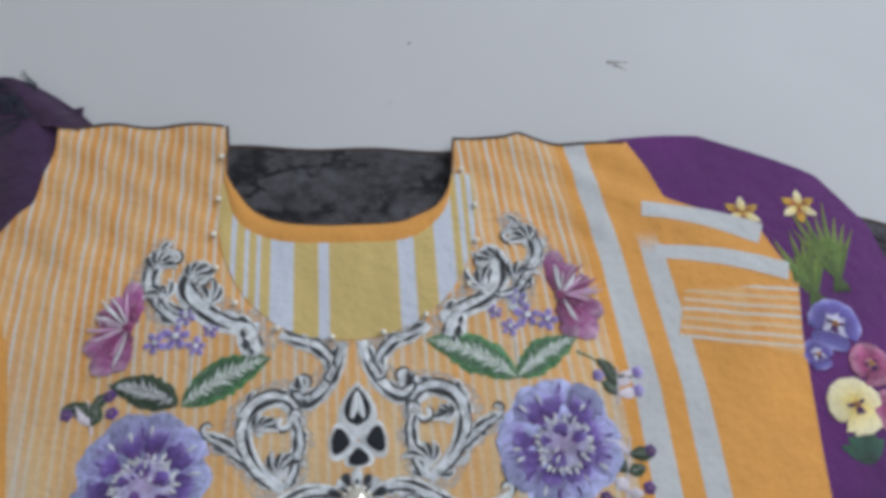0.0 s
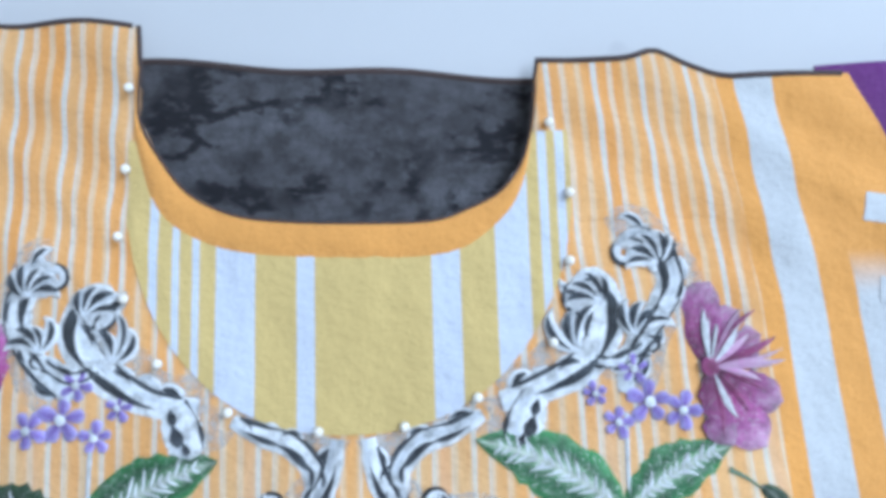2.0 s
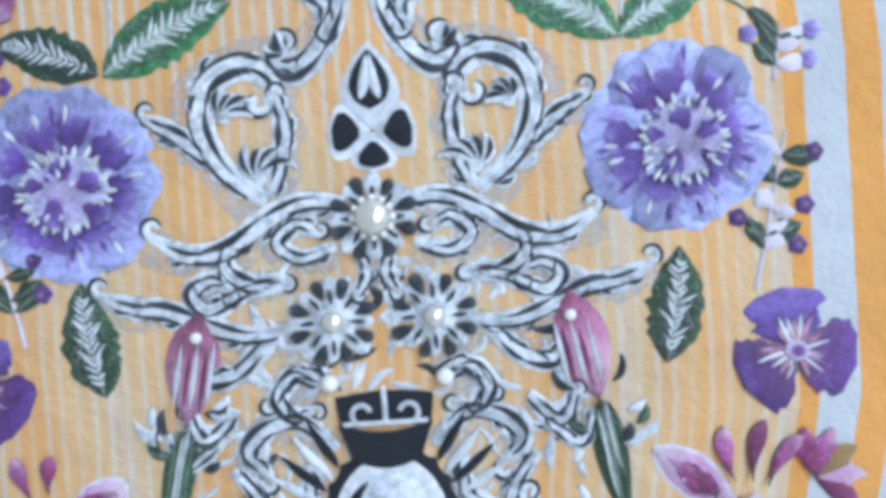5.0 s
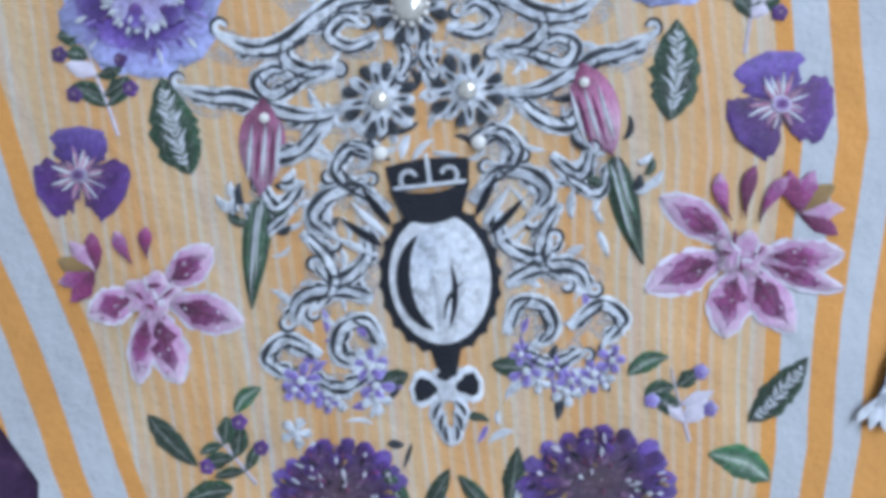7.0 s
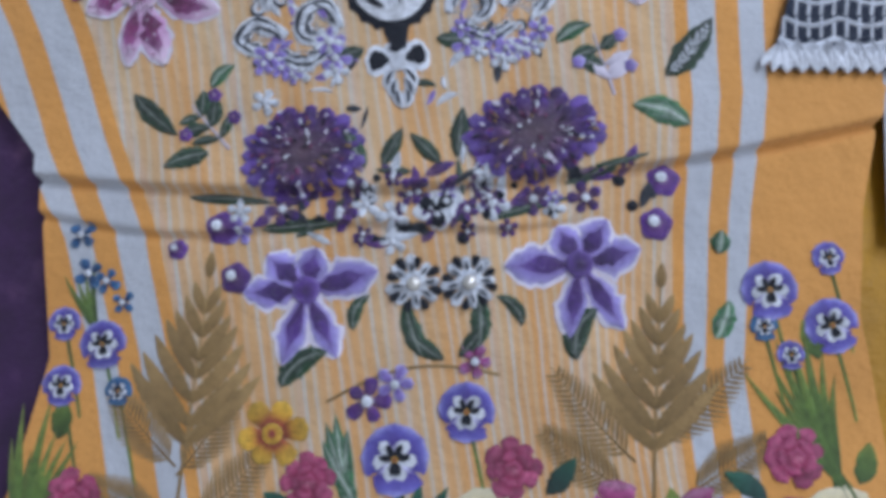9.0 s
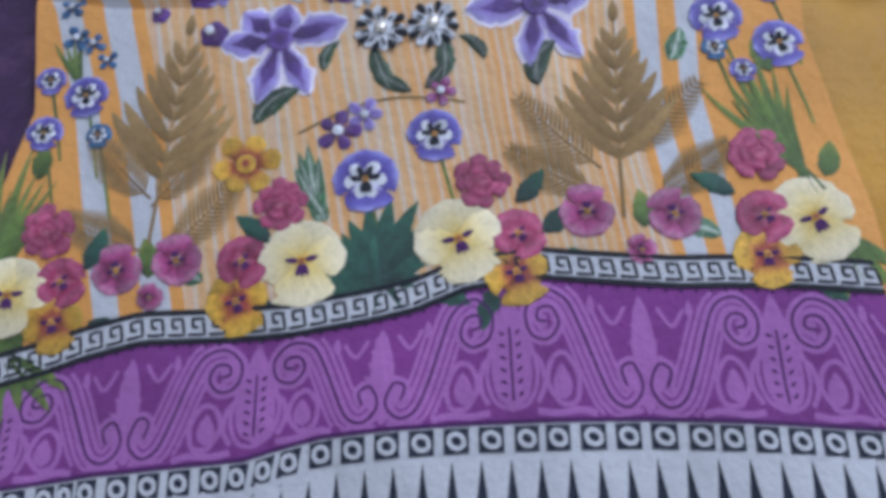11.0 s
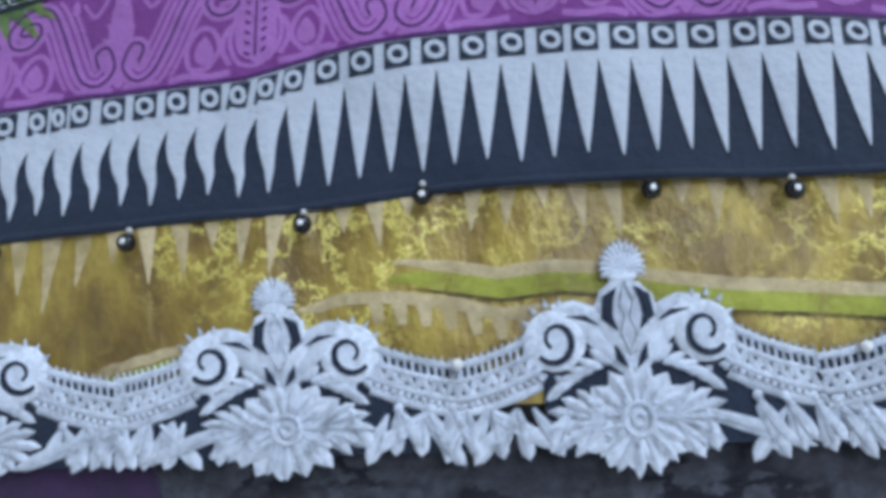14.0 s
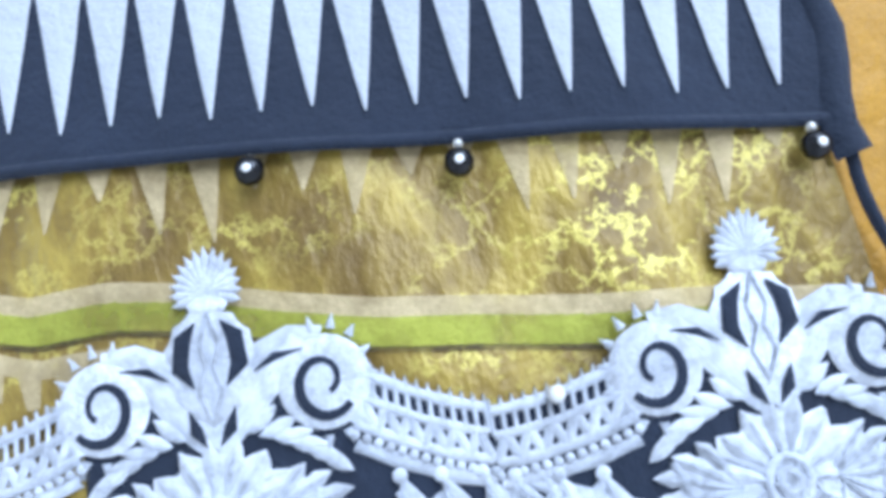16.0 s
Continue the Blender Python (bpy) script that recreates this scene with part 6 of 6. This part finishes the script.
SQUARES = [(0, -0.279), (3, -0.231), (5, -0.2095), (9, -0.146), (12, -0.105), (14, -0.071), (19, 0.017), (20, 0.0325), (24, 0.103), (25, 0.1175), (30, 0.2)]
for i in range(31):
    x = table(SQUARES, i)
    wide = 0.36 * (table(SQUARES, i + 0.5) - table(SQUARES, i - 0.5)) if 0 < i < 30 else 0.006
    y = (band_y(x) + square_y(x)) / 2 - 0.0006
    t = (band_y(x + 0.006) - band_y(x - 0.006)) / 0.012
    lean = 0.35 if -0.135 < x < -0.10 else 0.18
    sq = part("square", Shape().patch(3, 3, lambda u, v: (x + (2 * u - 1) * wide + (v - 0.5) * 0.0124 * lean, y + (v - 0.5) * 0.0124 + (2 * u - 1) * wide * t), None, relief, 0.0008, 0.0006), M["navy"], square_band)
    ring = [(x + 0.60 * wide * math.cos(a * math.pi / 8), y + 0.0036 * math.sin(a * math.pi / 8) + 0.6 * wide * t * math.cos(a * math.pi / 8)) for a in range(17)]
    part("ring", Shape().strip(ring, lambda s: 0.0012, 0.0002, 0.0014, 3), M["white_cotton"], sq)
TEETH = [(0, -0.289), (5, -0.222), (11, -0.139), (14, -0.0968), (30, 0.1392), (34, 0.200)]
for i in range(35):
    x = table(TEETH, i)
    pitch = table(TEETH, min(34, i + 0.5)) - table(TEETH, max(0, i - 0.5))
    bent = smooth(-0.10, -0.15, x)
    x0 = x + 0.0085 - 0.0030 * smooth(0.0, 0.12, x)
    y0, y1 = square_y(x0) - 0.0008 * (1 - bent) - 0.0016 * bent, square_y(x) + (hem_y(x) - square_y(x)) * 0.83 + 0.0012 * math.sin(i * 2.1)
    pts = [(x0 + (x - x0) * j / 12 - 0.0035 * bent * math.sin(math.pi * min(1, j / 9)), y0 + (y1 - y0) * j / 12) for j in range(13)]
    half = 0.5 * (pitch if 0 < i < 34 else 0.0145)
    part("tooth", Shape().strip(pts, lambda s: half * (1 - s) ** 0.9 + 0.0003, 0.0002, 0.0012, 5), M["white_cotton"], tooth_band)
hem = [(-0.30 + 0.517 * i / 60, hem_y(-0.30 + 0.517 * i / 60)) for i in range(61)]
part("hem_roll", Shape().strip(hem, lambda s: 0.0022, 0.0022, 0.0003, 5), M["navy"], shirt, "rolled navy hem")
# the side seam's dark turned edge at the corner
part("turned_edge", Shape().strip([(0.216 + 0.003 * math.sin(i), -0.70 - 0.115 * i / 12) for i in range(13)], lambda s: 0.0035 + 0.002 * s, 0.004, 0.0, 5), M["navy"], shirt)
part("turned_edge", Shape().strip(bend(0.218, -0.806, -110, 0.060, 60, 30, 12), lambda s: 0.0022, 0.003, 0.0, 5, flat(-0.001)), M["navy"], shirt)

# ---------- gold organza frill, beads, lace ----------
og = lambda x, y: 0.4 * relief(x, hem_y(x)) - 0.0040 + 0.0011 * math.sin(x * 95 + 2 * math.sin(y * 30)) + 0.0008 * noise.noise(Vector((x * 45, y * 45, 3)))
lace_low = lambda x: -0.881 - 0.165 * x
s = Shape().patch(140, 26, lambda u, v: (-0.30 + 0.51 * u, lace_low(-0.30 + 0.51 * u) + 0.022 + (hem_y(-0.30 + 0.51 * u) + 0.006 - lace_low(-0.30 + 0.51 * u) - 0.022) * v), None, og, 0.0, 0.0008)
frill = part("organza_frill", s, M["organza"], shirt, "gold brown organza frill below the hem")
for i in range(33):
    x = -0.29 + 0.0152 * i
    l = 0.017 + 0.008 * math.sin(i * 1.9) + 0.004 * math.sin(i * 0.7) + 0.012 * smooth(-0.10, -0.20, x)
    if x < 0.20:
        part("pale_tooth", Shape().strip(bend(x, hem_y(x) + 0.001, -100 + 6 * math.sin(i), l, 6, -8, 7), lambda s: 0.0046 * (1 - s) + 0.0004, 0.0001, 0.0006, 3, og), M["cream"], frill)
veil_y = lambda x: table([(-0.085, -0.780), (-0.069, -0.780), (-0.050, -0.786), (-0.029, -0.7945), (-0.005, -0.7955), (0.016, -0.801), (0.041, -0.811), (0.064, -0.818), (0.110, -0.830), (0.142, -0.837), (0.21, -0.852)], x)
veil_two = lambda x: table([(-0.125, -0.795), (-0.100, -0.794), (-0.087, -0.795), (-0.058, -0.803), (-0.028, -0.8155), (-0.005, -0.8165)], x)
for x0, x1, line_y, d, w, m in ((-0.074, 0.205, veil_y, 0.0026, 0.0030, "cream"), (-0.078, 0.205, veil_y, 0.0098, 0.0047, "lime"), (-0.070, 0.205, veil_y, 0.0150, 0.0010, "veiled_dark"), (-0.120, -0.006, veil_two, 0.0, 0.0028, "cream"), (-0.215, -0.165, lambda x: -0.8035 + 0.10 * (x + 0.2), 0.0, 0.0024, "cream"), (-0.215, -0.165, lambda x: -0.8085 + 0.10 * (x + 0.2), 0.0, 0.0020, "lime")):
    pts = [(x0 + (x1 - x0) * i / 50, line_y(x0 + (x1 - x0) * i / 50) - d - 0.0004 * math.sin(i * 0.55)) for i in range(51)]
    part("seen_through_band", Shape().strip(pts, lambda s: w * min(1, 0.3 + s * 8), 0.0001, 0.0006, 4, og), M[m], frill)
for i in range(8):
    x = -0.085 + 0.0105 * i
    part("pale_tooth", Shape().strip(bend(x, veil_two(x) - 0.001, -92, 0.011, 0, 0, 5), lambda s: 0.0038 * (1 - 0.5 * s), 0.0001, 0.0005, 3, og), M["cream"], frill)
for x, y in ((-0.253, -0.741), (-0.190, -0.750), (-0.110, -0.7585), (-0.055, -0.757), (0.0435, -0.7755), (0.1025, -0.7885), (0.203, -0.810)):
    bead = part("bead", Shape().ball(x, y, 0.0045, 0.0046, 0.8), M["jet"], shirt, "round black glass bead")
    part("bead_hole", Shape().disc(x, y, 0.0014, lift=0.0002, base=0.0085, rings=(0.7, 1), n=8, ground=lambda x, y: 0), M["pearl"], bead)
    part("bead_cap", Shape().ball(x + 0.0012, y + 0.0058, 0.0030, 0.0017), M["crystal"], bead)


def lace_repeat(parent, row, k, ground):
    """One repeat of white guipure lace: crest, diamond, two spirals, daisy, scallop bars and shell tassels."""
    x0, y0, lean0, tall0 = row[k]
    slope = -0.13

    def P(u, v):
        # past the spirals each half scallop reaches to the middle between two daisies
        sd = 1 if u > 0 else -1
        nx, ny, *_ = row[k + sd] if 0 <= k + sd < len(row) else (x0 + sd * 0.15, y0 - sd * 0.025)
        near, f = sd * min(abs(u), 0.038), max(0.0, (abs(u) - 0.038) / 0.0405)
        hx, hy = (nx - x0) / 2, (ny - y0) / 2
        lean, tall = lean0 + (0.10 - lean0) * min(1, f), tall0 + (1.08 - tall0) * min(1, f)
        return x0 + near + f * (hx - sd * 0.038) + lean * (v - 0.016), y0 + slope * near + f * (hy - slope * sd * 0.038) + tall * (v - 0.016)

    def sweep(name, pts, half, lift=0.0012, base=0.0006, m="lace", across=4):
        return part(name, Shape().strip([P(*p) for p in pts], half, lift, base, across, ground), M[m], parent)

    def run(u, v, h, l, k0, k1, n=10):
        return bend(u, v, h, l, k0, k1, n)

    part("crest", Shape().disc(*P(0, 0.072), 0.0085, 0.0075, 0, 0.0016, 0.0008, wobble=0.06, lobes=11, n=44, ground=ground), M["lace"], parent)
    for j in range(15):
        sweep("crest_tuft", run(0, 0.071, 90 + (j - 7) * 15, 0.0115 - 0.0002 * abs(j - 7), 0, 0, 5), leaf_half(0.0013, 0.7), 0.001, 0.0012)
    part("diamond", Shape().disc(*P(0, 0.053), 0.0135, 0.0165, 0, 0.0012, 0.0006, wobble=0.04, lobes=14, n=42, ground=ground), M["lace"], parent)
    for sd in (-1, 1):
        sweep("opening", [(sd * 0.0035, 0.064), (sd * 0.0075, 0.060), (sd * 0.0085, 0.053), (sd * 0.0045, 0.048)], leaf_half(0.0027, 0.5), 0.0002, 0.0018, "navy", 5)
        sweep("opening", [(sd * 0.0018, 0.034), (sd * 0.0048, 0.038), (sd * 0.0065, 0.043)], leaf_half(0.0018, 0.5), 0.0002, 0.0018, "navy", 5)
        sweep("stitch_line", [(0, 0.066), (sd * 0.003, 0.058), (sd * 0.001, 0.053), (sd * 0.0035, 0.047), (0, 0.040)], lambda s: 0.0006, 0.0006, 0.0020, "scroll", 3)
        sweep("arch", run(0, 0.034, 90 - sd * 60, 0.034, sd * 40, -sd * 10), lambda s: 0.0040)
        sweep("shoulder", [(sd * 0.008, 0.050), (sd * 0.014, 0.0545), (sd * 0.022, 0.0575), (sd * 0.031, 0.0565)], lambda s: 0.0036, 0.0010, 0.0004)
        sweep("shoulder_groove", [(sd * 0.012, 0.0505), (sd * 0.018, 0.0535), (sd * 0.026, 0.0545)], leaf_half(0.0011, 0.5), 0.0002, 0.0014, "navy", 3)
        for j in range(6):
            sweep("arch_leaf", run(sd * (0.008 + 0.004 * j), 0.036 - 0.001 * j, 90 - sd * (70 + 14 * j), 0.011, sd * 30, 0, 5), leaf_half(0.0022, 0.5), 0.001, 0.0008)
        cx, cy, pts = sd * 0.031, 0.046, []
        part("spiral", Shape().disc(*P(cx, cy), 0.0132, 0.0132, 0, 0.0014, 0.0008, n=28, ground=ground), M["lace"], parent)
        for i in range(26):
            a = -sd * (i / 25 * 2.1 * math.pi) - math.pi / 2 + sd * 0.9
            r = 0.0090 * (1 - 0.68 * i / 25)
            pts.append((cx + r * math.cos(a), cy + r * math.sin(a)))
        sweep("spiral_groove", pts, lambda s: 0.0013 * (0.5 + 0.5 * math.sin(math.pi * min(1, s * 1.4 + 0.1))) + 0.0002, 0.0002, 0.0020, "navy", 3)
        for j in range(11):
            a = radians(90 - sd * (j * 24 - 60))
            sweep("tooth", [(cx + 0.0128 * math.cos(a), cy + 0.0128 * math.sin(a)), (cx + 0.0148 * math.cos(a), cy + 0.0148 * math.sin(a)), (cx + 0.0165 * math.cos(a), cy + 0.0165 * math.sin(a))], lambda s: 0.0013 * (1.1 - s), across=3)
        arcs = []
        for d, w in ((0.0, 0.0018), (0.0062, 0.0016), (0.0132, 0.0019), (0.0185, 0.0021)):
            pts = [(sd * (0.038 + 0.0405 * i / 12), 0.0445 - d - 0.006 * math.sin(math.pi / 2 * i / 12) + 0.004 * (1 - i / 12)) for i in range(13)]
            arcs.append(pts)
            sweep("scallop_bar", pts, lambda s: w * (0.9 + 0.1 * math.sin(s * 60)))
        for i in range(13):
            (ax, ay), (bx, by) = arcs[0][i], arcs[1][i]
            sweep("rung", [(ax, ay), ((ax + bx) / 2, (ay + by) / 2), (bx, by)], lambda s: 0.0007, across=3)
            sweep("tooth", [(ax, ay), (ax, ay + 0.0018), (ax, ay + 0.0035)], lambda s: 0.0010 * (1.1 - s), across=3)
        for i in range(0, 12):
            a, b = (arcs[1], arcs[2]) if i % 2 else (arcs[2], arcs[1])
            sweep("rung", [a[i], ((a[i][0] + b[i + 1][0]) / 2, (a[i][1] + b[i + 1][1]) / 2), b[i + 1]], lambda s: 0.0015, across=3)
        for i in range(0, 13):
            (ax, ay) = arcs[2][i]
            part("knot", Shape().disc(*P(ax, ay - 0.0028), 0.0015, lift=0.001, base=0.001, rings=(0.7, 1), n=8, ground=ground), M["lace"], parent)
        for j, (h, l) in enumerate(((152, 0.020), (168, 0.024), (184, 0.026), (202, 0.023), (132, 0.016), (220, 0.018))):
            a = 180 - h if sd > 0 else h
            sweep("frond", run(sd * 0.013, 0.016, a, l, sd * 10, -sd * 30), lambda s: leaf_half(0.0030, 0.6)(s) * (0.86 + 0.14 * math.cos(s * 40)), 0.0012, 0.0005, across=5)
            sweep("frond_vein", run(sd * 0.013, 0.016, a, l * 0.9, sd * 10, -sd * 30), leaf_half(0.0007, 0.5), 0.0003, 0.0019, "scroll", 3)
        for j in range(3):
            bx = sd * (0.0785 - 0.0245 * j * 0.5 - 0.004)
            for k in range(4):
                sweep("tassel", run(bx, 0.022, -90 + (k - 1.5) * 22, 0.019, 0, 0, 8), petal_half(0.0032), 0.0014, 0.0004 + 0.0001 * k, across=5)
                sweep("tassel_slit", run(bx, 0.019, -90 + (k - 1.5) * 22, 0.013, 0, 0, 5), leaf_half(0.0006, 0.7), 0.0002, 0.0017 + 0.0001 * k, "scroll", 3)
            part("knot", Shape().disc(*P(bx, 0.0225), 0.0022, lift=0.0012, base=0.0014, rings=(0.7, 1), n=10, ground=ground), M["lace"], parent)
    # dark net seen through the openings
    top = lambda u: 0.047 + 0.006 * (1 - u / 0.038) if u < 0.038 else 0.0478 - 0.004 * (u - 0.038) / 0.0405 - 0.006 * math.sin(math.pi / 2 * (u - 0.038) / 0.0405)
    part("lace_backing", Shape().patch(60, 10, lambda a, b: P(-0.083 + 0.166 * a, 0.006 + (top(abs(-0.083 + 0.166 * a)) - 0.006) * b), None, ground, -0.0004 - 0.0003 * (k % 2), 0.0002), M["navy"], parent)
    part("daisy_net", Shape().disc(*P(0, 0.016), 0.0235, 0.0190, 0, 0.0002, 0.0003, wobble=0.10, lobes=14, n=56, ground=ground), M["lace"], parent)
    for i in range(15):
        a = 360 * i / 15
        sweep("daisy_petal", run(0.006 * math.cos(radians(a)), 0.016 + 0.006 * math.sin(radians(a)), a, 0.0145, 0, 0, 6), leaf_half(0.0026, 0.6), 0.0014, 0.001)
        sweep("daisy_slit", run(0.0085 * math.cos(radians(a)), 0.016 + 0.0085 * math.sin(radians(a)), a, 0.0085, 0, 0, 5), leaf_half(0.0007, 0.6), 0.0002, 0.0020, "scroll", 3)
    for r, w in ((0.0060, 0.0012), (0.0025, 0.0014)):
        sweep("daisy_ring", [(r * math.cos(i * math.pi / 8), 0.016 + r * math.sin(i * math.pi / 8)) for i in range(17)], lambda s: w, 0.0016, 0.0016)


lg = lambda x, y: 0.4 * relief(x, hem_y(x)) - 0.0012 + 0.0008 * math.sin(x * 60) + 0.0006 * noise.noise(Vector((x * 50, y * 50, 8)))
lace = part("lace_border", Shape().strip([(-0.30 + 0.51 * i / 60, lace_low(-0.30 + 0.51 * i / 60) + 0.030) for i in range(61)], lambda s: 0.0008, 0.0002, -0.0012, 4, lg), M["lace"], shirt, "white guipure lace border with scallops and daisies")
DAISIES = [(-0.279, -0.824, 0.0, 1.0), (-0.132, -0.845, 0.04, 1.02), (0.0145, -0.869, 0.16, 1.14), (0.1665, -0.897, 0.16, 1.14)]
for k in range(4):
    lace_repeat(lace, DAISIES, k, lg)
# cuff lace: a slanting scalloped edge with bars and shell tassels over a dark net
cuff_at = lambda u, v: (0.209 + 0.024 * v + 0.095 * u, -0.350 + 0.050 * v - 0.016 * u)
cg = lambda x, y: 0.0062
part("cuff_backing", Shape().patch(20, 8, cuff_at, None, cg, 0.0, 0.0006), M["navy"], cuff)
for v, w in ((1.0, 0.0017), (0.86, 0.0012), (0.60, 0.0014), (0.36, 0.0018)):
    part("cuff_bar", Shape().strip([cuff_at(i / 24, v - 0.10 * abs(math.sin(i / 24 * 9))) for i in range(25)], lambda s: w, 0.0012, 0.0006, 4, cg), M["lace"], cuff)
for i in range(26):
    u = i / 26
    a, b = cuff_at(u, 0.98 if i % 2 else 0.60), cuff_at(u + 0.03, 0.62 if i % 2 else 0.36)
    part("cuff_rung", Shape().strip([a, ((a[0] + b[0]) / 2, (a[1] + b[1]) / 2), b], lambda s: 0.0010, 0.001, 0.0006, 3, cg), M["lace"], cuff)
for i in range(11):
    x, y = cuff_at(0.02 + i / 11, 0.34)
    for k in range(4):
        part("cuff_tassel", Shape().strip(bend(x, y, -104 + (k - 1.5) * 22, 0.021, 0, 0, 6), leaf_half(0.0026, 0.70), 0.0014, 0.0006 + 0.0002 * k, 4, cg), M["lace"], cuff)
for i in range(13):
    x, y = cuff_at(i / 13, 1.0)
    part("cuff_tooth", Shape().disc(x, y + 0.001, 0.0018, lift=0.001, base=0.001, rings=(0.7, 1), n=8, ground=cg), M["lace"], cuff)
part("cuff_bead", Shape().ball(0.254, -0.236, 0.008, 0.0046, 0.8), M["jet"], cuff, "black bead")

# pearls at the scallops
for x, y in ((-0.0545, -0.8325), (0.1115, -0.8585)):
    part("pearl", Shape().ball(x, y, 0.0030, 0.0027), M["pearl"], lace)
# pearls round the yoke
for x, y in ((-0.1005, 0.152), (-0.1010, 0.115), (-0.1030, 0.085), (-0.1000, 0.058), (-0.0850, 0.030), (-0.0550, 0.009), (-0.0170, 0.000), (0.0190, 0.001), (0.0500, 0.012), (0.0830, 0.034), (0.0920, 0.069), (0.0935, 0.099), (0.0860, 0.131)):
    part("pearl", Shape().ball(x, y, relief(x, y) + 0.0034, 0.0023), M["pearl"], shirt)
